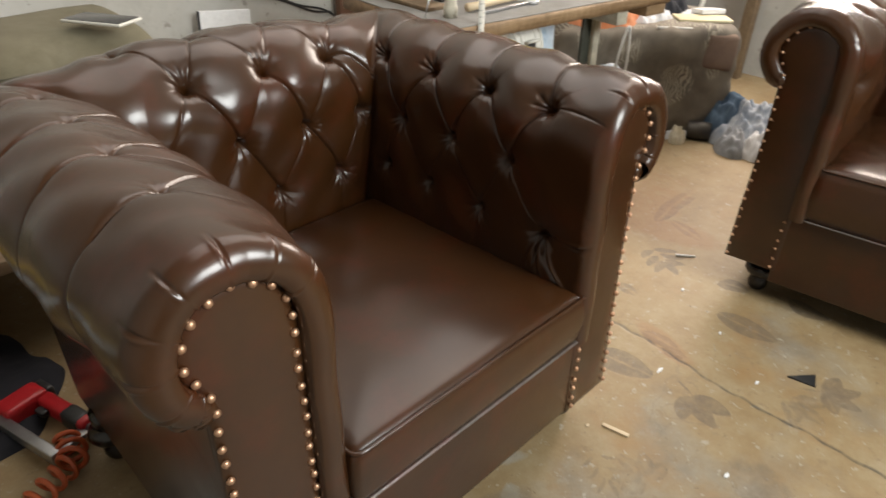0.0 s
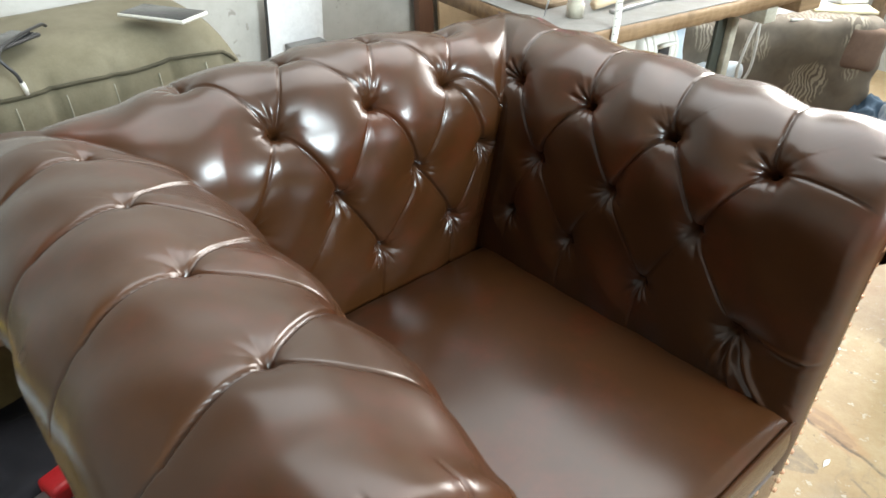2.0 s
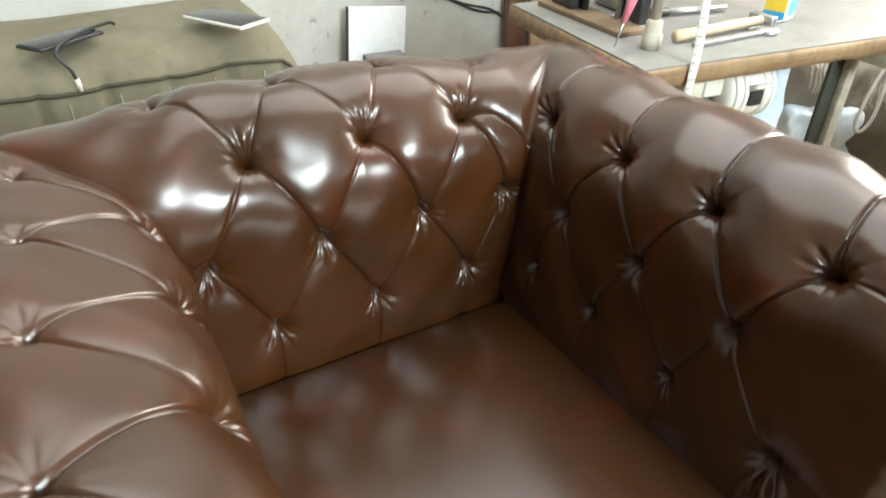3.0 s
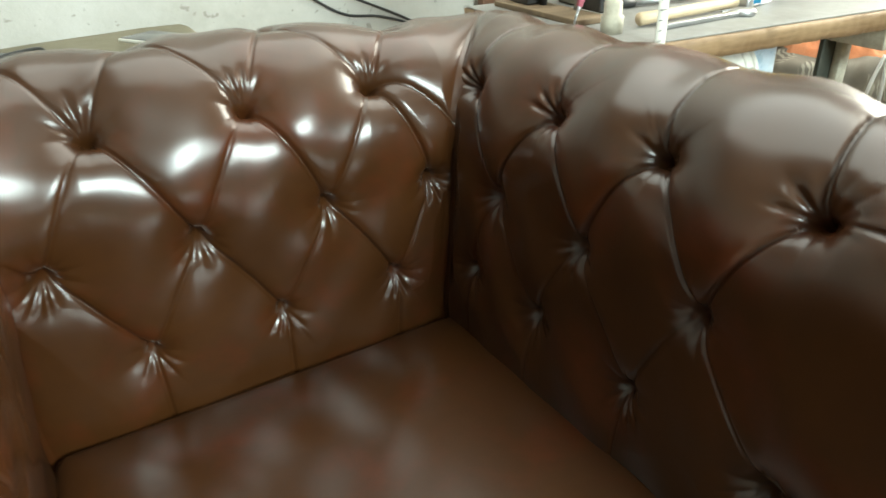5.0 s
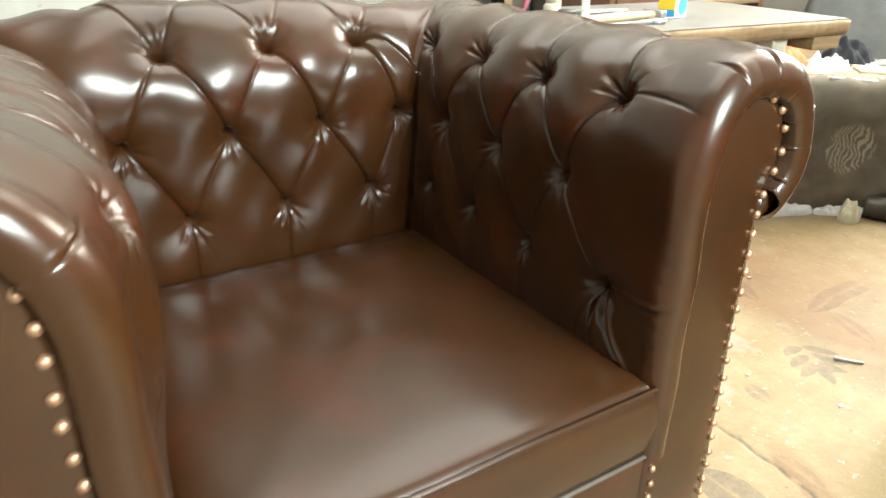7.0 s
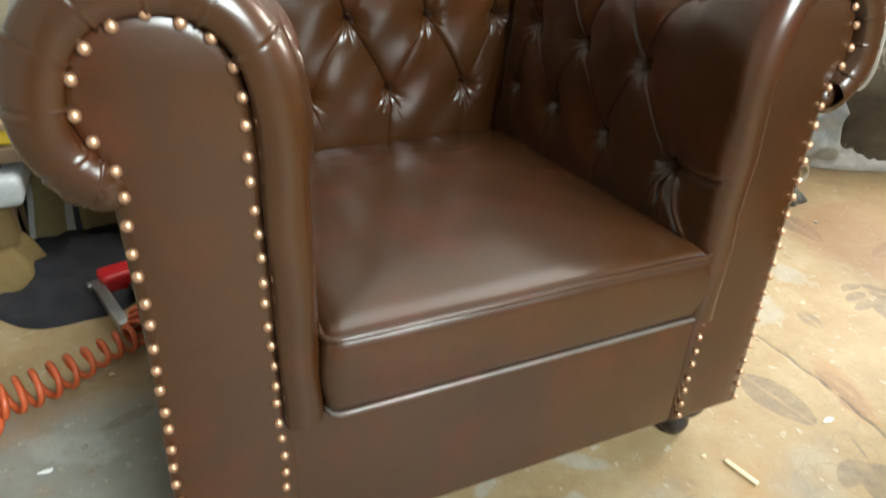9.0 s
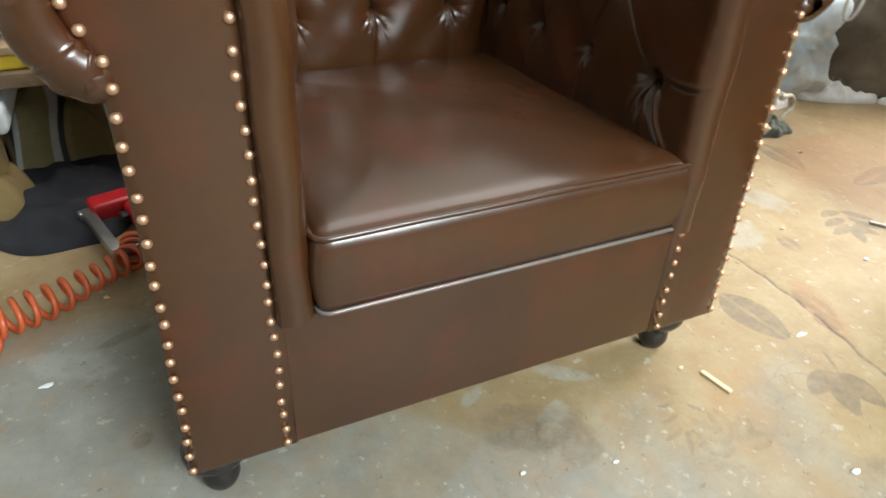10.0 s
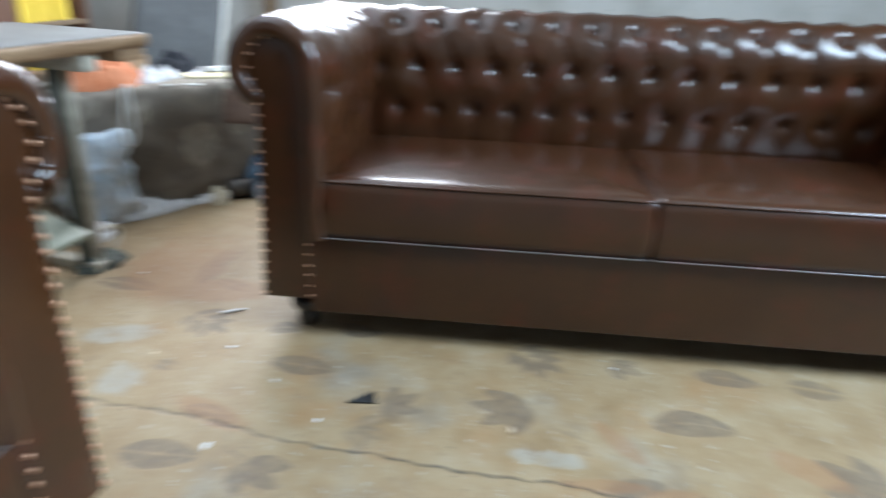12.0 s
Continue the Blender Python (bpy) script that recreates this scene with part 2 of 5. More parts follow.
RED = varied("red_tool_paint", (0.42, 0.012, 0.018), (0.5, 0.02, 0.025), 0.35, 14, 150)
ORANGE = varied("orange_hose", (0.50, 0.085, 0.025), (0.58, 0.12, 0.04), 0.35, 10, 150)
YELLOW = varied("yellow_foam", (0.75, 0.52, 0.03), (0.82, 0.6, 0.06), 0.8, 8, 200)
BLUE = varied("blue_print", (0.04, 0.3, 0.6), (0.06, 0.36, 0.68), 0.4, 10, 90)
OLIVE = cloth("olive_cloth", (0.135, 0.118, 0.072), (0.20, 0.178, 0.12))
KHAKI = cloth("khaki_cloth", (0.16, 0.105, 0.035), (0.235, 0.165, 0.065))
BLACK_CLOTH = cloth("black_cloth", (0.008, 0.009, 0.014), (0.016, 0.016, 0.022))
BLUE_CLOTH = cloth("blue_grey_cloth", (0.17, 0.22, 0.29), (0.52, 0.54, 0.57), 14)
PALE_CLOTH = cloth("pale_rag", (0.55, 0.55, 0.56), (0.72, 0.72, 0.72), 10)
ORANGE_CLOTH = cloth("orange_cloth", (0.5, 0.16, 0.06), (0.62, 0.26, 0.13), 14)
PATTERN = patterned("patterned_brown_cloth", (0.076, 0.064, 0.050), (0.27, 0.24, 0.19))
CARD = varied("cardboard", (0.36, 0.24, 0.13), (0.46, 0.32, 0.19), 0.8, 8, 120)
BROWN_BOARD = wood("brown_cupboard_wood", (0.09, 0.04, 0.022), (0.14, 0.07, 0.04), 0.5, 2)
PLANK = wood("dusty_plank", (0.13, 0.085, 0.048), (0.21, 0.145, 0.085), 0.7, 0)
GREY_CLOTH = cloth("grey_cloth", (0.11, 0.11, 0.11), (0.17, 0.17, 0.17))
BAG = varied("blue_white_plastic_bag", (0.42, 0.56, 0.70), (0.84, 0.86, 0.87), 0.3, 7, 60)
ROPE = varied("white_rope", (0.55, 0.54, 0.5), (0.66, 0.65, 0.62), 0.8, 20, 300)
PINK = varied("pink_plastic", (0.65, 0.16, 0.24), (0.72, 0.24, 0.3), 0.4, 10, 80)
PALE_WOOD = wood("pale_handle_wood", (0.5, 0.38, 0.24), (0.62, 0.5, 0.34), 0.6, 0, 2)
GREEN = varied("grey_green_paint", (0.20, 0.215, 0.155), (0.29, 0.295, 0.22), 0.5, 20, 140)


# ---- mesh helpers ----
def smooth(me, on=True):
    me.polygons.foreach_set("use_smooth", [on] * len(me.polygons))


def as_mesh(name, bm, material, soft=True):
    me = bpy.data.meshes.new(name)
    bm.normal_update()
    bm.to_mesh(me)
    bm.free()
    me.materials.append(material)
    smooth(me, soft)
    return me


def part(name, bm, material, parent=None, label="", soft=True):
    me = bm if isinstance(bm, bpy.types.Mesh) else as_mesh(name, bm, material, soft)
    ob = new(name, me)
    ob.parent = parent
    if label:
        tagged(ob, label)
    return ob


def thing(name, label, category, m=None, group="", kind=""):
    ob = new(name)
    ob.empty_display_size = 0.05
    if m is not None:
        ob.matrix_world = m
    return tagged(ob, label, category, group, kind)


def solo(name, bm, material, label, category, group="", kind="", soft=True, m=None):
    ob = part(name, bm, material, None, "", soft)
    if m is not None:
        ob.matrix_world = m
    return tagged(ob, label, category, group, kind)


def box(x0, y0, z0, x1, y1, z1, bevel=0.004, segments=2, bm=None, m=None):
    out = bm or bmesh.new()
    vs = bmesh.ops.create_cube(out, size=1)["verts"]
    bmesh.ops.scale(out, vec=(x1 - x0, y1 - y0, z1 - z0), verts=vs)
    bmesh.ops.translate(out, vec=((x0 + x1) / 2, (y0 + y1) / 2, (z0 + z1) / 2), verts=vs)
    if bevel:
        es = list({e for v in vs for e in v.link_edges})
        r = bmesh.ops.bevel(out, geom=es, offset=bevel, segments=segments, profile=0.6, affect="EDGES")
        vs = list({v for v in r["verts"]} | {v for v in vs if v.is_valid})
    if m is not None:
        bmesh.ops.transform(out, matrix=m, verts=vs)
    return out


def lathe(rings, sides=24, bm=None, m=None):
    """Solid turned round z from (radius, z) rings."""
    out = bm or bmesh.new()
    loops = []
    for r, z in rings:
        loops.append([out.verts.new((r * math.cos(a), r * math.sin(a), z)) for a in (2 * math.pi * i / sides for i in range(sides))])
    for a, b in zip(loops, loops[1:]):
        for i in range(sides):
            out.faces.new((a[i], a[(i + 1) % sides], b[(i + 1) % sides], b[i]))
    out.faces.new(loops[0][::-1])
    out.faces.new(loops[-1])
    if m is not None:
        bmesh.ops.transform(out, matrix=m, verts=[v for l in loops for v in l])
    return out


def tube(points, r, sides=8, bm=None, closed=False):
    """Round tube along points; r may be a list."""
    out = bm or bmesh.new()
    pts = [Vector(p) for p in points]
    n = len(pts)
    rings, side = [], None
    for i, p in enumerate(pts):
        a = pts[(i - 1) % n] if closed or i else pts[0]
        b = pts[(i + 1) % n] if closed or i < n - 1 else pts[-1]
        d = (b - a).normalized()
        if side is None:
            side = d.orthogonal().normalized()
        side = (side - d * side.dot(d)).normalized()
        up = d.cross(side)
        rad = r[i] if isinstance(r, (list, tuple)) else r
        rings.append([out.verts.new(p + rad * (math.cos(t) * side + math.sin(t) * up)) for t in (2 * math.pi * k / sides for k in range(sides))])
    for a, b in zip(rings, rings[1:] + (rings[:1] if closed else [])):
        for k in range(sides):
            out.faces.new((a[k], a[(k + 1) % sides], b[(k + 1) % sides], b[k]))
    if not closed:
        out.faces.new(rings[0][::-1])
        out.faces.new(rings[-1])
    return out


def curve_points(ctrl, per=8):
    """Catmull-Rom through control points."""
    c = [Vector(p) for p in ctrl]
    c = [2 * c[0] - c[1]] + c + [2 * c[-1] - c[-2]]
    out = []
    for i in range(1, len(c) - 2):
        for k in range(per):
            t = k / per
            p0, p1, p2, p3 = c[i - 1:i + 3]
            out.append(0.5 * (2 * p1 + (p2 - p0) * t + (2 * p0 - 5 * p1 + 4 * p2 - p3) * t * t + (3 * p1 - p0 - 3 * p2 + p3) * t ** 3))
    out.append(c[-2])
    return out


def grid_mesh(name, P, keep, material):
    """Mesh of a grid of points P[i, j] with the quads where keep is true."""
    ni, nj = P.shape[:2]
    idx = np.arange(ni * nj).reshape(ni, nj)
    q = np.stack([idx[:-1, :-1], idx[1:, :-1], idx[1:, 1:], idx[:-1, 1:]], -1)[keep].reshape(-1, 4)
    used, inv = np.unique(q, return_inverse=True)
    me = bpy.data.meshes.new(name)
    me.from_pydata(P.reshape(-1, 3)[used].tolist(), [], inv.reshape(-1, 4).tolist())
    me.update()
    me.materials.append(material)
    smooth(me)
    return me


def heap(name, cx, cy, z0, sx, sy, h, material, label, category, seed=0, folds=9.0, rz=0.0, group="", n=70, sharp=1.0):
    """A crumpled pile of soft stuff lying on z0."""
    bm = bmesh.new()
    rows = []
    ca, sa = math.cos(rz), math.sin(rz)
    for i in range(n + 1):
        row = []
        for j in range(n + 1):
            u, v = 2 * i / n - 1, 2 * j / n - 1
            a = math.atan2(v, u)
            edge = 0.82 + 0.2 * noise.noise((math.cos(a) * 1.6 + seed * 3.1, math.sin(a) * 1.6, seed))
            k = max(abs(u), abs(v))
            r = k * edge
            x, y = math.cos(a) * r * sx, math.sin(a) * r * sy
            body = max(0.0, 1 - k ** 2.2) ** 0.7
            q = Vector((x * folds + seed * 7.0, y * folds, seed * 1.7))
            f = 1 - abs(noise.noise(q)) * 2.2 * sharp
            f2 = noise.noise(q * 2.7)
            z = h * body * (0.62 + 0.38 * f + 0.16 * f2) + 0.006 * (1 - k) + (0.012 * (f2 + 0.6) if k < 0.999 else 0)
            row.append(bm.verts.new((cx + ca * x - sa * y, cy + sa * x + ca * y, z0 + max(0.001, z))))
        rows.append(row)
    for i in range(n):
        for j in range(n):
            bm.faces.new((rows[i][j], rows[i + 1][j], rows[i + 1][j + 1], rows[i][j + 1]))
    return solo(name, bm, material, label, category, group)


# ---- setting: floor, walls, roof ----
X0, X1, Y0, Y1, H = -2.2, 3.4, -3.0, 2.25, 3.0


def leaf_mask(gx, gy, cx, cy, length, width, angle, edge=0.007, rib=0.0):
    """Mask of one pointed leaf blade, with a pale rib if asked."""
    a = radians(angle)
    dx, dy = gx - cx, gy - cy
    u, v = dx * math.cos(a) + dy * math.sin(a), -dx * math.sin(a) + dy * math.cos(a)
    v = v + 0.25 * width * (u / length) ** 2 * 4 * math.sin(cx * 31 + cy * 17)
    half = width / 2 * np.clip(1 - (2 * u / length) ** 2, 0, 1) ** 0.75 * (1 - 0.35 * u / length)
    out = np.clip(0.5 + (half - np.abs(v)) / edge, 0, 1) * (half > 0)
    return out * (1 - rib * np.exp(-(v / 0.006) ** 2))


def soft_patch(gx, gy, cx, cy, length, width, angle):
    a = radians(angle)
    dx, dy = gx - cx, gy - cy
    u, v = dx * math.cos(a) + dy * math.sin(a), -dx * math.sin(a) + dy * math.cos(a)
    return np.clip((1.5 - 1.35 * ((2 * u / length) ** 2 + (2 * v / width) ** 2) ** 0.5) * 1.5, 0, 1)


def fan_leaf(gx, gy, bx, by, length, angle, lobes, spread, width):
    """Leaf of several lobes spread from one base, with a short stem."""
    out = np.zeros_like(gx)
    for k in range(lobes):
        f = k - (lobes - 1) / 2
        a = angle + f * spread
        ln = length * (1 - 0.12 * abs(f))
        c = (bx + 0.5 * ln * math.cos(radians(a)), by + 0.5 * ln * math.sin(radians(a)))
        out = np.maximum(out, leaf_mask(gx, gy, *c, ln, width, a, 0.007, 0.3))
    stem = (bx - 0.03 * math.cos(radians(angle + 20)), by - 0.03 * math.sin(radians(angle + 20)))
    return np.maximum(out, 0.7 * leaf_mask(gx, gy, *stem, 0.08, 0.009, angle + 20, 0.005))


def feather_leaf(gx, gy, bx, by, length, angle, pairs, leaflet, width):
    """Leaf of paired leaflets along a rib."""
    out = np.zeros_like(gx)
    for k in range(pairs):
        q = length * (k + 0.35) / pairs
        px, py = bx + q * math.cos(radians(angle)), by + q * math.sin(radians(angle))
        for sgn in (-1, 1):
            a = angle + sgn * (62 - 7 * k)
            ln = leaflet * (1.08 - 0.16 * abs(k - pairs / 2 + 0.5)) * (1 + 0.12 * math.sin(k * 5 + sgn))
            out = np.maximum(out, leaf_mask(gx, gy, px + 0.55 * ln * math.cos(radians(a)), py + 0.55 * ln * math.sin(radians(a)), ln, width, a, 0.007))
    tip = (bx + (length + 0.3 * leaflet) * math.cos(radians(angle)), by + (length + 0.3 * leaflet) * math.sin(radians(angle)))
    return np.maximum(out, leaf_mask(gx, gy, *tip, leaflet, width, angle, 0.007))


def build_floor():
    step = 0.006
    xs, ys = np.arange(-0.8, 1.56, step), np.arange(-1.56, 0.8, step)
    xs = np.r_[X0, -1.5, xs, 2.0, 2.9, X1 + 3.0]
    ys = np.r_[Y0, -2.3, ys, 1.3, 1.8, Y1]
    gx, gy = np.meshgrid(xs, ys, indexing="ij")
    stain = np.zeros_like(gx)

    def add(mask, k=1.0):
        np.maximum(stain, mask * k, out=stain)

    # single blades: centre, length, width, direction, strength
    for cx, cy, l, w, a, k in ((1.065, -0.10, 0.19, 0.085, -92, 0.8), (0.835, 0.035, 0.14, 0.05, -95, 0.75), (0.81, -0.012, 0.07, 0.045, -80, 0.9),
                               (0.675, 0.065, 0.18, 0.095, -83, 0.85), (1.06, -1.075, 0.20, 0.10, -84, 0.85), (1.06, 0.05, 0.13, 0.012, -80, 0.6),
                               (0.95, -0.79, 0.16, 0.014, -110, 0.8), (0.845, 0.115, 0.12, 0.012, -70, 0.7), (1.07, -0.97, 0.08, 0.012, -85, 0.6),
                               (1.24, 0.02, 0.10, 0.07, -75, 0.8), (1.27, -0.19, 0.13, 0.07, -100, 0.9), (1.28, -1.19, 0.17, 0.08, -92, 0.9),
                               (1.28, -1.41, 0.14, 0.09, -95, 0.6), (1.55, 0.42, 0.26, 0.07, 15, 0.75), (1.45, 0.30, 0.18, 0.06, 70, 0.6),
                               (0.98, 0.24, 0.09, 0.05, -100, 0.6), (1.37, 0.62, 0.22, 0.09, -95, 0.7)):
        add(leaf_mask(gx, gy, cx, cy, l, w, a, 0.007, 0.45), k)
    # lobed leaves
    add(fan_leaf(gx, gy, 0.70, -0.125, 0.115, 228, 3, 42, 0.052), 0.95)
    add(fan_leaf(gx, gy, 0.955, -0.355, 0.10, 285, 4, 45, 0.045), 0.8)
    add(fan_leaf(gx, gy, 1.03, -0.69, 0.15, 118, 4, 32, 0.055), 0.9)
    add(fan_leaf(gx, gy, 1.28, -0.89, 0.10, 240, 3, 40, 0.04), 0.7)
    add(fan_leaf(gx, gy, 0.90, -1.44, 0.15, 50, 3, 40, 0.055), 0.95)
    add(fan_leaf(gx, gy, 0.385, -0.185, 0.10, 80, 5, 42, 0.045), 0.5)
    add(fan_leaf(gx, gy, 0.86, -0.30, 0.11, 260, 3, 45, 0.05), 0.6)
    # feathered leaves
    add(feather_leaf(gx, gy, 1.25, 0.325, 0.11, -118, 3, 0.085, 0.032), 0.9)
    add(feather_leaf(gx, gy, 1.28, -0.625, 0.10, -118, 3, 0.085, 0.035), 0.95)
    add(feather_leaf(gx, gy, 0.365, -0.055, 0.09, -120, 3, 0.06, 0.016), 0.52)
    # loose dirty blotches
    for cx, cy, l, w, a, k in ((0.08, -0.01, 0.24, 0.15, -20, 0.55), (0.14, -0.08, 0.14, 0.09, 30, 0.5), (-0.52, 0.21, 0.05, 0.04, 40, 0.62), (-0.53, 0.49, 0.14, 0.04, 20, 0.6),
                               (-0.62, 0.40, 0.2, 0.05, 60, 0.4), (0.93, -0.17, 0.22, 0.16, 60, 0.36), (0.55, -0.36, 0.2, 0.17, 60, 0.5), (0.3, -0.42, 0.22, 0.12, 20, 0.5),
                               (1.75, 0.75, 0.25, 0.1, -30, 0.6), (0.81, -0.93, 0.16, 0.07, -70, 0.75), (0.75, 0.55, 0.22, 0.1, 60, 0.5)):
        add(soft_patch(gx, gy, cx, cy, l, w, a), k)
    pale, reddish = np.zeros_like(gx), np.zeros_like(gx)
    for cx, cy, l, w, a in ((1.09, 0.45, 0.26, 0.12, -70), (0.90, 0.32, 0.17, 0.13, 20), (0.855, -0.75, 0.22, 0.07, -88), (0.135, 0.0, 0.09, 0.05, 30),
                            (-0.62, 0.44, 0.1, 0.2, 60), (0.2, 0.08, 0.14, 0.05, -35), (0.02, 0.09, 0.08, 0.03, 30), (0.45, -0.5, 0.2, 0.1, 50)):
        pale = np.maximum(pale, soft_patch(gx, gy, cx, cy, l, w, a))
    # reddish stains; the two at x 1.55 and 1.4 paint in warm window light
    for cx, cy, l, w, a in ((0.80, -0.87, 0.22, 0.05, -80), (0.80, -1.0, 0.16, 0.05, -70), (0.83, 0.03, 0.26, 0.09, 70), (1.55, 0.55, 0.7, 0.4, 20),
                            (1.4, 0.35, 0.5, 0.2, -80), (0.95, -0.9, 0.2, 0.06, 40), (0.95, -1.3, 0.2, 0.1, 60)):
        reddish = np.maximum(reddish, soft_patch(gx, gy, cx, cy, l, w, a))
    # the long crack and its branches
    def wiggle(t, s):
        return 0.009 * np.sin(t * 6.3 + s) + 0.005 * np.sin(t * 14.7 + 2 * s) + 0.003 * np.sin(t * 39 + s) * np.sin(t * 5) + 0.0025 * np.sin(t * 83 + 3 * s)
    def line(d, on, depth=1.0):
        return np.clip(1 - d / 0.035, 0, 1) * depth * on
    crack = line(np.abs(gx - (0.795 + 0.03 * gy + wiggle(gy, 0.4))), (gy < 0.6) & (gy > -1.5))
    crack = np.maximum(crack, line(np.abs(gy - (-0.15 + 0.55 * (gx - 0.79) + wiggle(gx, 2.0))), (gx > 0.79) & (gx < 1.0), 0.86))
    crack = np.maximum(crack, line(np.abs(gx - (0.05 + 0.6 * (gy + 0.1) + wiggle(gy, 5.0))), (gy < 0.0) & (gy > -0.22), 0.84))
    # paints cool front light as grey on the left, brown shade at the back
    grey = np.clip(0.16 - 0.2 * (gx + 0.25), -0.16, 0.2) + 0.05 * np.clip((-gy - 0.1), -1, 1) - 0.3 * np.clip((gy - 0.5) / 0.15, 0, 1)
    P = np.stack([gx, gy, -0.003 * np.clip(crack * 4 - 3, 0, 1) - 0.0008 * stain], -1)
    me = grid_mesh("floor", P, np.ones((len(xs) - 1, len(ys) - 1), bool), FLOOR)
    col = me.color_attributes.new("stain", "FLOAT_COLOR", "POINT")
    rgba = np.stack([stain, grey, crack, np.ones_like(gx)], -1).reshape(-1, 4)
    col.data.foreach_set("color", rgba.ravel().astype(np.float32))
    col = me.color_attributes.new("patch", "FLOAT_COLOR", "POINT")
    rgba = np.stack([pale, reddish, 0 * gx, np.ones_like(gx)], -1).reshape(-1, 4)
    col.data.foreach_set("color", rgba.ravel().astype(np.float32))
    ob = new("floor", me)
    tagged(ob, "worn tan cement floor with leaf-shaped stains and a long crack", "floor", kind="structure")


build_floor()


def slab(name, a, b, material, label, category):
    ob = solo(name, box(*a, *b, bevel=0.0), material, label, category, kind="structure", soft=False)
    return ob


T = 0.15
slab("wall_north", (X0 - T, Y1, -0.02), (X1 + 3, Y1 + T, H), WALL, "stained off-white plaster wall behind the armchair", "wall")
# the high window in front of the armchair
DX0, DX1, DZ0, DZ = -0.1, 1.34, 1.52, 2.96
# unseen walls, added dark to hold down light bounced from the south
slab("wall_south_west", (X0 - T, Y0 - T, -0.02), (DX0, Y0, H), DARK_WALL, "unseen dark plaster wall beside the high window, keeps bounce low", "wall")
slab("wall_south_east", (DX1, Y0 - T, -0.02), (X1 + T, Y0, H), DARK_WALL, "unseen dark plaster wall beside the high window, keeps bounce low", "wall")
slab("wall_south_sill", (DX0, Y0 - T, -0.02), (DX1, Y0, DZ0), DARK_WALL, "unseen dark plaster wall under the high window, keeps bounce low", "wall")
slab("wall_south_lintel", (DX0, Y0 - T, DZ), (DX1, Y0, H), DARK_WALL, "unseen dark plaster wall over the high window, keeps bounce low", "wall")
# unseen wall, added; its grey sets the bounce on the arms and floor
slab("wall_west", (X0 - T, Y0, -0.02), (X0, Y1, H), varied("grey_plaster", (0.31, 0.30, 0.275), (0.39, 0.38, 0.35), 0.85, 2.0, 30), "unseen mottled grey plaster wall, tone set for bounce light", "wall")
# window opening to the east
OY0, OY1, OZ0, OZ = -0.02, 1.28, 1.15, 2.8
slab("wall_east_sill", (X1, OY0, -0.02), (X1 + T, OY1, OZ0), WALL, "grey-white plaster parapet under the window opening", "wall")
slab("wall_east_pier_north", (X1, OY1, -0.02), (X1 + T, Y1, H), WALL, "grey-white plaster wall beside the window opening", "wall")
slab("wall_east_pier_south", (X1, Y0, -0.02), (X1 + T, OY0, H), WALL, "grey-white plaster wall beside the window opening", "wall")
slab("wall_east_lintel", (X1, OY0, OZ), (X1 + T, OY1, H), WALL, "plaster wall over the window opening", "wall")
# unseen roof, kept pale for ambient bounce, with a hole for the fill lamp
roof = bmesh.new()
for a, b in (((X0 - T, Y0 - T), (X1 + T, -0.12)), ((X0 - T, -0.12), (-0.42, Y1 + T)), ((2.62, -0.12), (X1 + T, Y1 + T)), ((-0.42, 2.12), (2.62, Y1 + T))):
    box(*a, H, *b, H + 0.1, 0, bm=roof)
solo("ceiling", roof, CEIL, "unseen pale grey sheet roof, opened for the added fill lamp", "ceiling", kind="structure", soft=False)
slab("ground_outside", (X1 + 3.0, -40, -0.06), (60, 40, -0.02), varied("pale_ground", (0.4, 0.37, 0.3), (0.5, 0.46, 0.38), 0.9, 0.6, 12), "pale dusty ground outside the opening", "ground")
slab("ground_apron", (X1 + 0.2, -40, -0.07), (X1 + 3.0, Y0 - 0.2, -0.025), varied("pale_apron", (0.4, 0.37, 0.3), (0.5, 0.46, 0.38), 0.9, 0.6, 12), "pale dusty ground beside the shop", "ground")


# ---- chesterfield upholstery ----
FOOT_Z = 0.353                    # where the inner face meets the deck
ROLL, RAD = 0.735, 0.121          # height and radius of the rolled arm


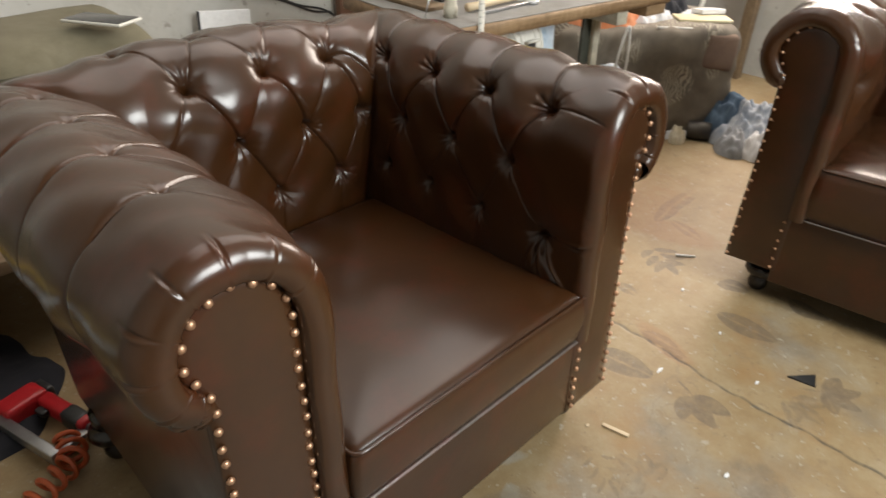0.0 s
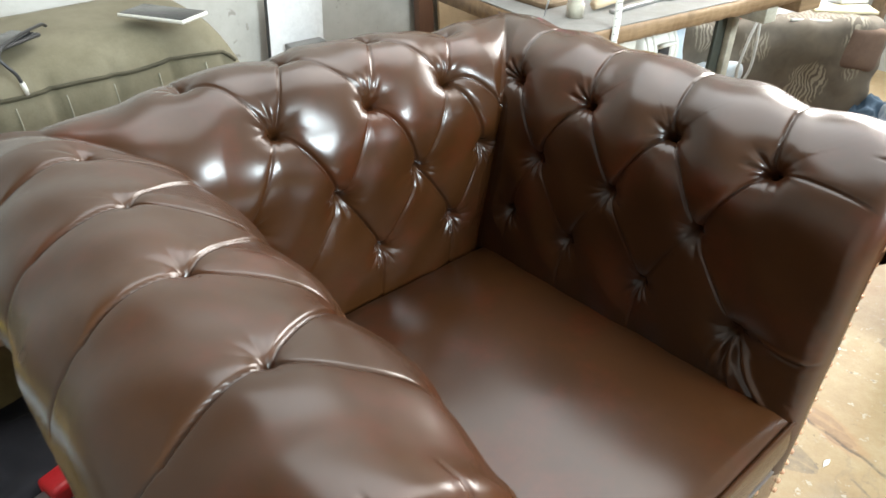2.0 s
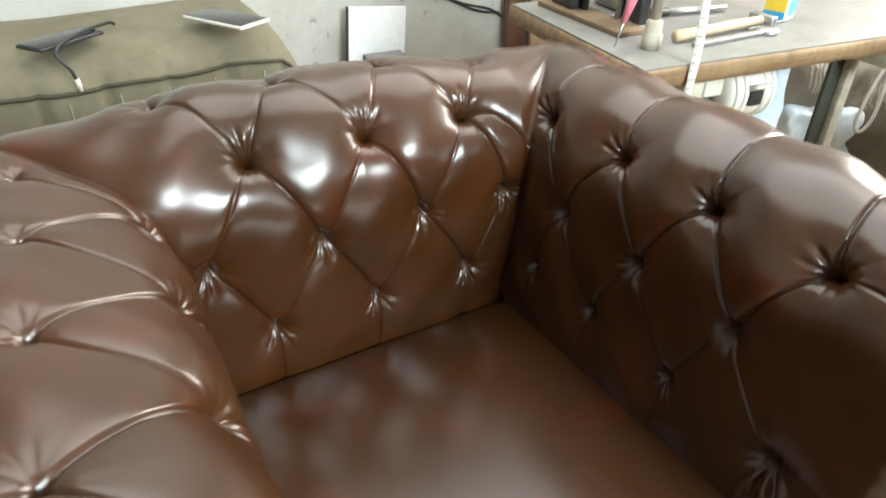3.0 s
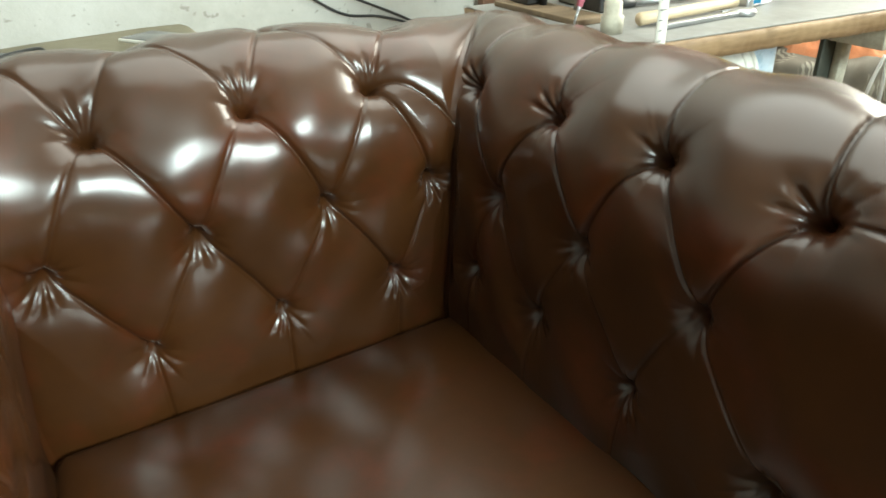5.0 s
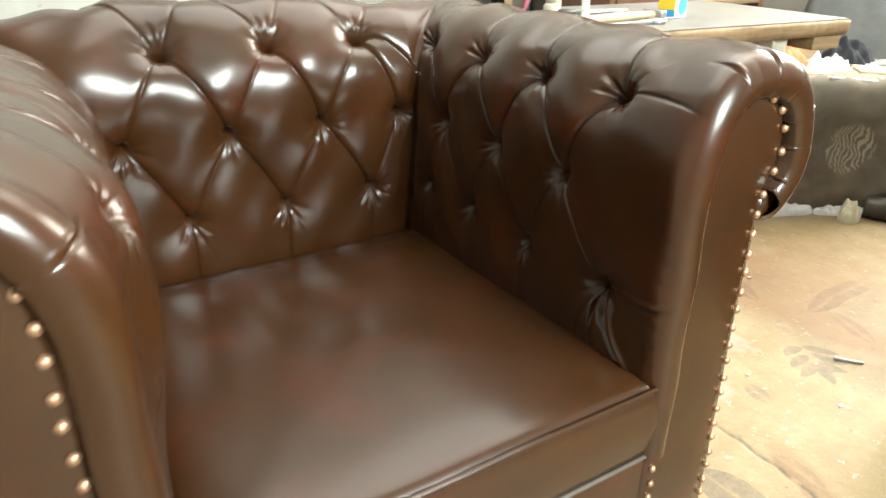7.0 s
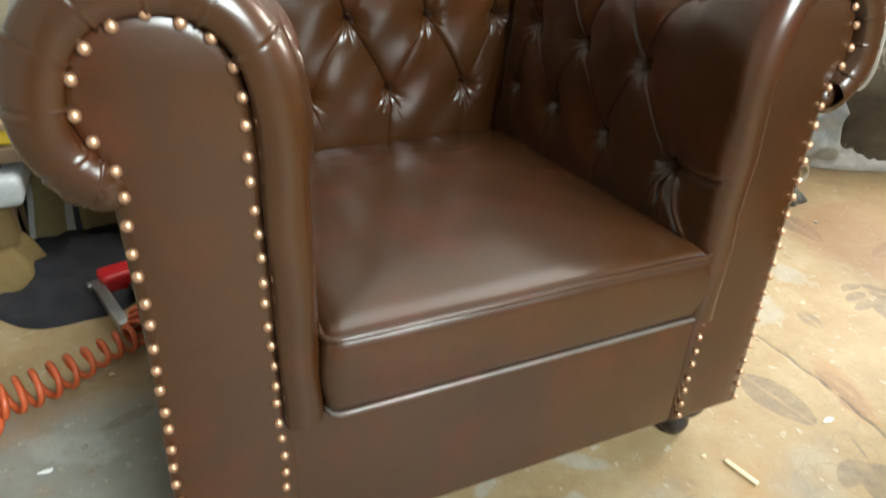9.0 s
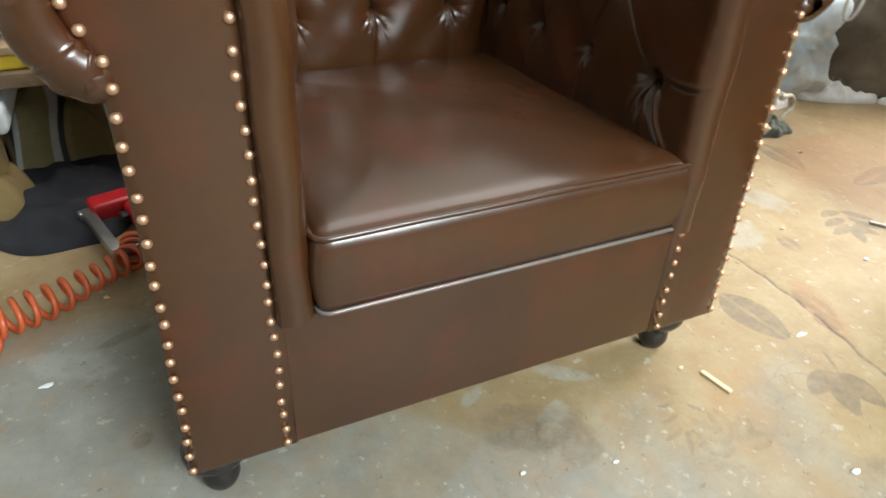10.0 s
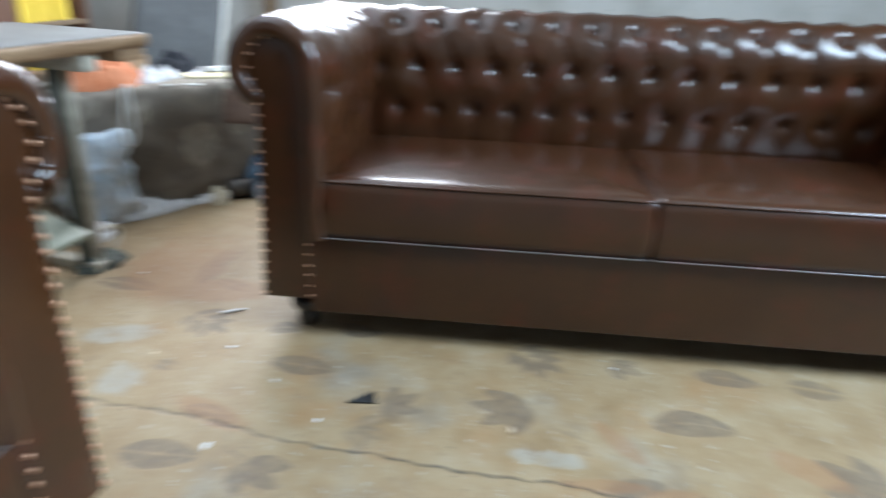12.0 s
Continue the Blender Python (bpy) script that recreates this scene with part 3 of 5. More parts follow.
class Profile:
    """Outline of an arm or a back: inner face, then over the roll; gives (outward, up) and normal by arc length."""

    def __init__(self, n_bottom, n_top, z_bottom=FOOT_Z, end=-62):
        pts = [(n_bottom + (n_top - n_bottom) * k / 24, z_bottom + (ROLL - z_bottom) * k / 24) for k in range(24)]
        c = n_top + RAD
        for k in range(80):
            a = radians(180 - (180 - end) * k / 79)
            pts.append((c + RAD * math.cos(a), ROLL + RAD * math.sin(a)))
        pts.append((c + 0.047, ROLL - 0.088))
        p = np.array(pts)
        face = float(np.hypot(*(p[24] - p[0])))
        # even steps, and no kink where the face runs into the roll
        s = np.r_[0, np.cumsum(np.hypot(*np.diff(p, axis=0).T))]
        q = np.linspace(0, s[-1], 260)
        p = np.stack([np.interp(q, s, p[:, 0]), np.interp(q, s, p[:, 1])], -1)
        k = np.exp(-0.5 * (np.arange(-40, 41) * (q[1] - q[0]) / 0.024) ** 2)
        wide = np.concatenate([2 * p[0] - p[40:0:-1], p, 2 * p[-1] - p[-2:-42:-1]])
        p = np.stack([np.convolve(wide[:, i], k / k.sum(), "valid") for i in (0, 1)], -1)
        self.c = c
        self.s = np.r_[0, np.cumsum(np.hypot(*np.diff(p, axis=0).T))]
        self.p = p
        d = np.gradient(p, axis=0)
        nrm = np.stack([-d[:, 1], d[:, 0]], -1)
        self.nrm = nrm / np.linalg.norm(nrm, axis=1, keepdims=True)
        self.zb = z_bottom
        self.face = face
        self.length = float(self.s[-1])

    def at(self, s):
        return np.interp(s, self.s, self.p[:, 0]), np.interp(s, self.s, self.p[:, 1])

    def normal(self, s):
        a, b = np.interp(s, self.s, self.nrm[:, 0]), np.interp(s, self.s, self.nrm[:, 1])
        l = np.hypot(a, b)
        return a / l, b / l

    def on_face(self, z):
        return (z - self.zb) / (ROLL - self.zb) * self.face

    def on_roll(self, degrees):
        return self.face + RAD * radians(180 - degrees)


def arc_pleat(a, b, sag, amp=0.0075):
    """A pleat from a to b in the (u, s) sheet, bowed by sag, as short straight pieces."""
    out = []
    n = 6
    last = a
    for k in range(1, n + 1):
        t = k / n
        q = (a[0] + (b[0] - a[0]) * t, a[1] + (b[1] - a[1]) * t + sag * 4 * t * (1 - t))
        out.append((last, q, amp))
        last = q
    return out


def tuft_height(U, S, buttons, pleats, seams, seed, puff):
    """How far the leather lies under its fullest outline."""
    h = np.zeros_like(U)
    fold = np.zeros_like(U)
    near = np.zeros_like(U)
    for (ax, ay), (bx, by), amp in pleats:
        lam = 0.014 if amp < 0.006 else 0.022
        dx, dy = bx - ax, by - ay
        t = np.clip(((U - ax) * dx + (S - ay) * dy) / (dx * dx + dy * dy), 0, 1)
        px, py = U - ax - t * dx, S - ay - t * dy
        d = np.hypot(px, py)
        if amp > 0.0042:
            near = near + np.exp(-d / 0.017)
        # the upper pillow drops steeply to the pleat, the lower one rises softly from it
        up = (py * dx - px * dy) * (math.copysign(1, dx) if abs(dx) > 1e-3 else 1) > 0
        h = np.maximum(h, (amp if amp > 0.006 else 0.6 * amp) * np.exp(-d / np.where(up, 0.35 * lam, lam)))
        # the hide laps over on one side of the pleat
        lap = 0.0018
        fold = np.maximum(fold, (0.0034 if amp > 0.0052 else 0.0018) * np.exp(-(d / lap) ** 2))
    pit = np.zeros_like(U)
    wr = np.zeros_like(U)
    for k, (bu, bs, depth, fan) in enumerate(buttons):
        du, ds = U - bu, S - bs
        r = np.hypot(du, ds)
        pit = np.maximum(pit, depth * (0.62 * np.exp(-r / 0.0062) + 0.38 * np.exp(-(r / 0.026) ** 1.5)))
        th = np.arctan2(ds, du)
        lobe = np.exp(-((np.abs(np.angle(np.exp(1j * (th - fan[0])))) / 0.8) ** 2)) + 0.18
        ridge = 1 - 2 * np.abs(np.sin(5.5 * th + k * 1.7 + 0.8 * np.sin(2.0 * th + k + seed)))
        wr += fan[1] * (0.0021 + 0.0007 * math.sin(k * 2.3 + seed)) * lobe * ridge * np.exp(-((r - 0.021) / 0.015) ** 2)
    # each pillow is domed between its pleats
    near = np.maximum(0, -0.017 * np.log(near + 1e-9))
    h = h + fold + pit + wr + puff * (np.exp(-(near / 0.045) ** 1.6) - 0.4)
    for d, a, lam in seams:
        h = np.maximum(h, a * np.exp(-d / lam))
    return h


def upholstered(name, prof, length, other, buttons, pleats, step, place, rim=False, both=False, seed=0, rim_pleats=(), bulge=0.0, puff=0.0075, swell=0.0, lip=0.023, crown=0.0, ridges=()):
    """Tufted sheet over a profile. length: how far it runs; other: the profile it meets at the mitre."""
    S1 = np.arange(0, prof.length + step, step)
    S1[-1] = prof.length
    R = 0.029
    proud = 0.0
    if both:
        u1 = np.arange(-length, length + step, step)
        front = np.zeros_like(u1)
    else:
        u1 = np.arange(R, length + step, step)
        front = np.zeros_like(u1)
        if rim:
            k = 18
            phi = np.linspace(2.25, 0.0, k, endpoint=False)
            u1 = np.r_[0.007 + lip, R - R * np.sin(phi), u1]
            front = np.r_[0.049, R * (1 - np.cos(phi)), front]
            proud = np.clip(1 - (u1 - R) / 0.06, 0, 1)[:, None] * (lip - 0.011 * np.clip((S1 - prof.face) / 0.16, 0, 1) ** 2)[None]
    U, S = np.meshgrid(u1, S1, indexing="ij")
    F = np.repeat(front[:, None], len(S1), 1)
    no, _ = other.at(S1 / prof.length * other.length)
    mit = np.repeat(no[None], len(u1), 0)
    gap = (mit - np.abs(U)) if both else (mit - U)
    seams = [(np.maximum(gap, 0), 0.008, 0.02)]
    h = tuft_height(U, S, buttons, pleats, seams, seed, puff)
    if rim:
        h = h * np.clip((U - 0.012) / 0.05, 0, 1) ** 0.8
        for q in rim_pleats:
            w = np.exp(-((S - q) / 0.0018) ** 2) * 0.0032 - np.exp(-((S - q - 0.0055) / 0.003) ** 2) * 0.0016 + np.exp(-np.abs(S - q) / 0.006) * 0.0008
            h = h + w * np.clip(1.1 - np.abs(U - 0.014) / 0.028, 0, 1) * (F < 0.05)
    # taut folds: a raised edge with a furrow beside it
    for (ax, ay), (bx, by), amp in ridges:
        dx, dy = bx - ax, by - ay
        l = math.hypot(dx, dy)
        q = ((U - ax) * dx + (S - ay) * dy) / (l * l)
        d = ((U - ax) * dy - (S - ay) * dx) / l + 0.006 * np.sin(np.clip(q, 0, 1) * math.pi)
        taper = np.clip(q / 0.2, 0, 1) * np.clip((1 - q) / 0.35, 0, 1)
        h = h + amp * taper * (np.exp(-((d + 0.0055) / 0.004) ** 2) - 0.8 * np.exp(-((d - 0.001) / 0.0038) ** 2))
    if lip > 0.03:
        # small puckers over the sunken nails of the seam
        for k in range(8):
            h = h + 0.0008 * np.exp(-((S - prof.on_face(0.47 + 0.0272 * k)) / 0.004) ** 2 - ((U - 0.020) / 0.006) ** 2)
    # broad unevenness of hand-stuffed hide
    h = h + 0.002 * np.sin(U * 31 + S * 17 + seed) * np.sin(S * 23 - U * 9 + 2 * seed) + 0.0012 * np.sin(U * 57 - S * 41 + 3 * seed)
    n, z = prof.at(S)
    nn, nz = prof.normal(S)
    inset = h + F
    if bulge:
        # the stuffing swells outwards behind the front rim
        a = np.clip((S - prof.on_roll(115)) / (prof.on_roll(20) - prof.on_roll(115)), 0, 1)
        b = np.clip((prof.length - S) / (prof.length - prof.on_roll(-10)), 0, 1)
        f = np.clip((U - 0.05) / 0.2, 0, 1)
        inset = inset - bulge * (a * a * (3 - 2 * a)) * b ** 0.6 * (f * f * (3 - 2 * f))
    if swell:
        # the pillows hang over the inner face behind the front rim
        a = np.clip((S - prof.on_face(0.46)) / (prof.on_face(0.69) - prof.on_face(0.46)), 0, 1)
        b = np.clip((prof.on_roll(112) - S) / (prof.on_roll(112) - prof.on_roll(178)), 0, 1)
        f = np.clip((U - 0.035) / 0.07, 0, 1)
        inset = inset - swell * (a * a * (3 - 2 * a)) * (b * b * (3 - 2 * b)) * (f * f * (3 - 2 * f))
    if crown:
        # the back is stuffed higher away from its corner
        a = np.clip((S - prof.on_roll(150)) / (prof.on_roll(85) - prof.on_roll(150)), 0, 1)
        b = np.clip((prof.length - S) / (prof.length - prof.on_roll(60)), 0, 1)
        f = np.clip((0.27 - U) / 0.2, 0, 1) * np.clip((U + 0.36) / 0.2, 0, 1)
        inset = inset - crown * (a * a * (3 - 2 * a)) * (b * b * (3 - 2 * b)) * (f * f * (3 - 2 * f))
    n, z = n - nn * inset, z - nz * inset
    reach = mit + 0.02
    along = np.clip(U, -reach, reach) if both else np.minimum(U, reach) - proud
    P = place(along, n, z)
    inside = (gap > -0.018)
    keep = inside[:-1, :-1] | inside[1:, :-1] | inside[1:, 1:] | inside[:-1, 1:]
    return grid_mesh(name, P, keep, LEATHER)


def nail_mesh():
    bm = lathe([(0.0057, 0.0), (0.0057, 0.0010), (0.0050, 0.0032), (0.0030, 0.0047), (0.0008, 0.0053)], 12)
    return as_mesh("nail", bm, COPPER)


NAIL = nail_mesh()


def button_mesh():
    bm = lathe([(0.011, 0.0), (0.0115, 0.002), (0.009, 0.0055), (0.004, 0.0075), (0.001, 0.008)], 12)
    return as_mesh("button", bm, LEATHER)


BUTTON = button_mesh()


def bun_foot():
    return lathe([(0.014, 0.0), (0.020, 0.002), (0.025, 0.010), (0.029, 0.022), (0.028, 0.036), (0.024, 0.046), (0.022, 0.052),
                  (0.028, 0.056), (0.041, 0.062), (0.048, 0.074), (0.048, 0.086), (0.042, 0.096), (0.031, 0.101), (0.034, 0.107), (0.034, 0.14)], 28)


FOOT = as_mesh("foot", bun_foot(), BLACK_WOOD)


def panel_outline(w, low, inner=0.050):
    """Front facing of an arm: (across, up) from the inner foot round the scroll to the outer foot. w: inner half width."""
    c = w + RAD
    pts = [(w + inner + 0.002, low), (w + inner, 0.3), (w + inner, 0.5), (w + inner, 0.68)]
    for a in range(170, -46, -8):
        pts.append((c + 0.072 * math.cos(radians(a)), ROLL + 0.004 + 0.074 * math.sin(radians(a))))
    pts += [(c + 0.050, 0.667), (c + 0.0525, 0.645), (c + 0.054, 0.5), (c + 0.062, 0.3), (c + 0.068, low)]
    return pts


def along(poly, gap):
    """Points every gap along a polyline."""
    p = np.array(poly)
    s = np.r_[0, np.cumsum(np.hypot(*np.diff(p, axis=0).T))]
    q = np.linspace(0, s[-1], max(2, int(round(s[-1] / gap)) + 1))
    return np.stack([np.interp(q, s, p[:, 0]), np.interp(q, s, p[:, 1])], -1)


def rounded_cushion(x0, x1, y0, y1, z0, z1, back_drop=0.03, step=0.012, dent=0.0):
    """Seat cushion: boxed, with a crowned top and soft corners."""
    bm = bmesh.new()
    nx, ny = max(8, int((x1 - x0) / step)), max(8, int((y1 - y0) / step))
    top, bot = {}, {}
    r = 0.015

    def corner(u, v):
        # pull the plan's corners round
        x, y = x0 + (x1 - x0) * u, y0 + (y1 - y0) * v
        cx, cy = min(max(x, x0 + r), x1 - r), min(max(y, y0 + r), y1 - r)
        dx, dy = x - cx, y - cy
        d = math.hypot(dx, dy)
        m = max(abs(dx), abs(dy))
        return (cx + dx * m / d, cy + dy * m / d) if d > 1e-9 else (x, y)

    for i in range(nx + 1):
        for j in range(ny + 1):
            x, y = corner(i / nx, j / ny)
            e = min(i / nx, 1 - i / nx) * (x1 - x0), min(j / ny, 1 - j / ny) * (y1 - y0)
            ed = min(e)
            crown = 0.019 * (1 - math.exp(-ed / 0.12))
            lip = -0.008 * math.exp(-ed / 0.009)
            w = 0.0022 * noise.noise((x * 6, y * 6, 3.0))
            z = z1 - back_drop * (j / ny) + crown + lip + w - dent * math.exp(-((i / nx - 0.5) ** 2 + (j / ny - 0.5) ** 2) * 9)
            top[i, j] = bm.verts.new((x, y, z))
            bot[i, j] = bm.verts.new((x, y, z0 - 0.002 * math.exp(-ed / 0.02)))
    for i in range(nx):
        for j in range(ny):
            bm.faces.new((top[i, j], top[i + 1, j], top[i + 1, j + 1], top[i, j + 1]))
            bm.faces.new((bot[i, j], bot[i, j + 1], bot[i + 1, j + 1], bot[i + 1, j]))
    ring = [(i, 0) for i in range(nx)] + [(nx, j) for j in range(ny)] + [(i, ny) for i in range(nx, 0, -1)] + [(0, j) for j in range(ny, 0, -1)]
    levels = [ring]
    prev = [top[k] for k in ring]
    for lv in range(1, 6):
        f = lv / 6
        cur = []
        for k in ring:
            a, b = top[k].co, bot[k].co
            p = a.lerp(b, f)
            nx_, ny_ = p.x - (x0 + x1) / 2, p.y - (y0 + y1) / 2
            edge = Vector((math.copysign(1, nx_) if abs(nx_) > (x1 - x0) / 2 - r else 0, math.copysign(1, ny_) if abs(ny_) > (y1 - y0) / 2 - r else 0, 0))
            puff = 0.007 * math.sin(math.pi * f) + 0.0015 * noise.noise((p.x * 9, p.y * 9, f * 2))
            cur.append(bm.verts.new(p + edge * puff))
        for q in range(len(ring)):
            bm.faces.new((prev[q], cur[q], cur[(q + 1) % len(ring)], prev[(q + 1) % len(ring)]))
        prev = cur
    low = [bot[k] for k in ring]
    for q in range(len(ring)):
        bm.faces.new((prev[q], low[q], low[(q + 1) % len(ring)], prev[(q + 1) % len(ring)]))
    edge_top = [top[k].co.copy() for k in ring]
    edge_bot = [bot[k].co.copy() for k in ring]
    return bm, edge_top, edge_bot


def chesterfield(name, label, category, m, w, rows_left, rows_right, rows_back, step, nails, cushions, low=0.128, seam=0.362, rail_low=0.128, foot_in=0.0, group=""):
    """Rolled-arm buttoned seat. Local: front towards -y, w: half the width between the arms."""
    root = thing(name, label, category, m, group)
    arm = Profile(w + 0.002, w, seam - 0.009)
    back = Profile(0.622, 0.560)
    # arms
    for side, rows in ((-1, rows_left), (1, rows_right)):
        r1, r2, r3, s1 = rows
        s2, s3 = (arm.on_face(0.676), arm.on_face(0.552)) if side > 0 or w > 0.5 else (arm.on_roll(166), arm.on_face(0.62))
        top = arm.length - 0.01
        up, down = (0.4, 1.0 if side > 0 else 0.15), (-math.pi / 2, 1.0)
        buttons = [(u, s1, 0.044 if side > 0 else 0.017, up) for u in r1] + [(u, s2, 0.034, down) for u in r2] + [(u, s3, 0.040 if side > 0 and k == 0 else 0.028, (-math.pi / 2, 1.7) if side > 0 and k == 0 else down) for k, u in enumerate(r3)]
        pleats, ridges = [], []
        for u in r1:
            lean = 0.02 if side > 0 else -0.022
            pleats += arc_pleat((u, s1), (u + lean, s1 + 0.10), 0.0, 0.0055) + arc_pleat((u + lean, s1 + 0.10), (u + 1.2 * lean, top), 0.0, 0.0045)
            for v in r2:
                if abs(u - v) < 0.11:
                    pleats += arc_pleat((u, s1), (v, s2), 0.012, 0.0075 if side > 0 else 0.0058)
        for u in r2:
            for v in r3:
                if abs(u - v) < 0.12:
                    pleats += arc_pleat((u, s2), (v, s3), 0.008, 0.0045)
        for u in r3:
            pleats += [((u, s3), (u + 0.004, 0.05), 0.003)]
        if side > 0:
            pleats += arc_pleat((r1[0], s1), (0.0, s1 - 0.012), 0.01, 0.005)
            if w < 0.5:
                f, b0 = arm.on_face, r3[0]
                ridges = [((b0 - 0.020, f(0.568)), (0.004, f(0.586)), 0.0040), ((b0 - 0.010, f(0.548)), (b0 - 0.062, f(0.455)), 0.0062), ((b0 - 0.002, f(0.545)), (b0 - 0.030, f(0.44)), 0.0045), ((b0 + 0.004, f(0.545)), (b0 + 0.014, f(0.47)), 0.0026)]
        else:
            pleats += arc_pleat((r3[0], s3), (0.0, s3 - 0.02), 0.004, 0.004)
        rim = [arm.on_roll(a) for a in ((152, 122, 92, 62, 34, 5, -25, -48) if side < 0 else (118, 88, 60, 32, 5, -25, -48))]

        def place(u, n, z, side=side):
            return np.stack([side * n, u, z], -1)

        me = upholstered("arm", arm, back.p[:, 0].max() + 0.01, back, buttons, pleats, step, place, True, False, 1.0 + side, rim, 0.013 if side < 0 else 0.012, 0.003 if side < 0 else 0.0065, 0.030 if side < 0 else 0.0, 0.023 if side < 0 and w < 0.5 else 0.031, ridges=ridges)
        if side > 0:
            me.flip_normals()
        arm_ob = part("arm", me, LEATHER, root, "rolled arm with deep diamond buttoning")
        for u, s, d, _ in buttons:
            n, z = arm.at(s)
            nn, nz = arm.normal(s)
            dd = d + (0.030 if side > 0 else 0.014)
            b = new("button", BUTTON)
            b.parent = arm_ob
            zax = Vector((side * nn, 0, nz)).normalized()
            b.matrix_local = Matrix.Translation((side * (n - nn * dd), u, z - nz * dd)) @ zax.to_track_quat("Z", "Y").to_matrix().to_4x4()
        # nailed front facing
        bm = bmesh.new()
        outline = panel_outline(w, low, 0.040)
        mid = []
        for px, pz in outline:
            zc = min(max(pz, low + 0.022), 0.735)
            half = w + RAD - 0.007 * min(1, max(0, (0.735 - zc) / 0.2))
            mid.append((half, zc))
        loops = []
        for y, k in ((0.02, 0.0), (0.003, 0.0), (-0.0005, 0.05), (-0.003, 0.22), (-0.0045, 0.6), (-0.005, 0.97)):
            loops.append([bm.verts.new((side * (px + (mx - px) * k), y, pz + (mz - pz) * k)) for (px, pz), (mx, mz) in zip(outline, mid)])
        n = len(outline)
        for a, b in zip(loops, loops[1:]):
            for i in range(n):
                bm.faces.new((a[i], a[(i + 1) % n], b[(i + 1) % n], b[i]))
        for i in range(n // 2):
            q = [loops[-1][i], loops[-1][i + 1], loops[-1][n - 2 - i], loops[-1][n - 1 - i]]
            if len(set(q)) == 4:
                bm.faces.new(q)
        bmesh.ops.recalc_face_normals(bm, faces=bm.faces)
        facing = part("front_panel", bm, LEATHER, root, "smooth leather front panel edged with nails")
        # nail rows just inside the edge
        path = []
        o = [Vector(p) for p in panel_outline(w, low)]
        for i, p in enumerate(o):
            a, b = o[max(0, i - 1)], o[min(len(o) - 1, i + 1)]
            d = (b - a).normalized()
            path.append(p + Vector((d.y, -d.x)) * 0.007)
        path[0], path[-1] = Vector((path[0].x, low + 0.012)), Vector((path[-1].x, low + 0.014))
        for k, (px, pz) in enumerate(along(path, nails)):
            if w > 0.5 and pz > seam - 0.02 and px < w + RAD:
                continue                      # sunk in the seam of the rim
            nl = new("nail", NAIL)
            nl.parent = facing
            jx, jz = 0.0012 * math.sin(k * 5.1 + side), 0.0016 * math.sin(k * 3.7)
            nl.matrix_local = Matrix.Translation((side * (px + jx), -0.0028, pz + jz)) @ pose(0, 0, 0, 90 + 6 * math.sin(k * 2.9), 5 * math.sin(k * 1.7), 0) @ Matrix.Scale(1.0 if w < 0.5 else 0.72, 4)
        # stuffed core that closes the end of the roll
        core = lathe([(0.082, 0.004), (0.092, 0.010), (0.096, 0.022), (0.094, 0.045), (0.05, 0.07), (0.05, 0.66), (0.03, 0.67)], 32, m=Matrix.Translation((side * (w + RAD), 0, ROLL)) @ pose(0, 0, 0, -90))
        for px, pz, py, pr in ((0.058, -0.072, -0.007, 0.022), (0.078, -0.069, -0.004, 0.016), (0.066, -0.062, -0.008, 0.024), (0.076, -0.045, -0.008, 0.022)):
            lathe([(0.004, py), (pr * 0.8, py + 0.003), (pr, py + 0.012), (pr, 0.08), (pr * 0.5, 0.085)], 14, bm=core, m=Matrix.Translation((side * (w + RAD + px), 0, ROLL + pz)) @ pose(0, 0, 0, -90))
        part("roll_core", core, LEATHER, root)
        # outer side under the roll
        xo = w + RAD + 0.05
        part("side_panel", box(min(side * (xo - 0.05), side * (xo + 0.004)), 0.006, low + 0.002, max(side * (xo - 0.05), side * (xo + 0.004)), 0.78, 0.668, 0.006), LEATHER, root, "plain leather outer side")
        for fy in (0.082, 0.69):
            f = new("foot", FOOT)
            f.parent = root
            f.matrix_local = pose(side * (w + RAD + 0.03 - foot_in), fy, 0.0) @ Matrix.Diagonal((1, 1, (low + 0.012) / 0.14, 1))
            tagged(f, "turned black bun foot")
    # back
    s0, s1, s2, s3 = back.on_roll(86), back.on_roll(138), back.on_face(0.674), back.on_face(0.538)
    r0, r1, r2, r3 = rows_back
    buttons = [(u, s0, 0.022, (math.pi, 0.3)) for u in r0] + [(u, s1, 0.044, (math.pi / 2, 1.0)) for u in r1] + [(u, s2, 0.038, (-math.pi / 2, 1.0)) for u in r2] + [(u, s3, 0.03, (-math.pi / 2, 1.1)) for u in r3]
    pleats = []
    for a, sa, b, sb, sag in ((r0, s0, r1, s1, 0.006), (r1, s1, r2, s2, 0.012), (r2, s2, r3, s3, 0.008)):
        for u in a:
            for v in b:
                if abs(u - v) < 0.12:
                    # the hide laps one way: pleats down to one side are deeper
                    deep = 0.0032 if a is r0 else 0.0075 if v > u else 0.0045
                    pleats += arc_pleat((u, sa), (v, sb), sag, deep)
    pleats += arc_pleat((r1[-1], s1), (w + 0.01, s1 - 0.075), 0.022, 0.0065)
    for u in r0:
        pleats.append(((u, s0), (u - 0.004, back.length - 0.01), 0.0045))
    for u in r3:
        pleats.append(((u, s3), (u, 0.05), 0.005))

    def place_back(u, n, z):
        return np.stack([u, n, z], -1)

    me = upholstered("backrest", back, w + 2 * RAD + 0.02, arm, buttons, pleats, step, place_back, False, True, 4.0, puff=0.0045, crown=0.022 if w < 0.5 else 0.0)
    back_ob = part("backrest", me, LEATHER, root, "rolled back with deep diamond buttoning")
    for u, s, d, _ in buttons:
        n, z = back.at(s)
        nn, nz = back.normal(s)
        dd = d + 0.026
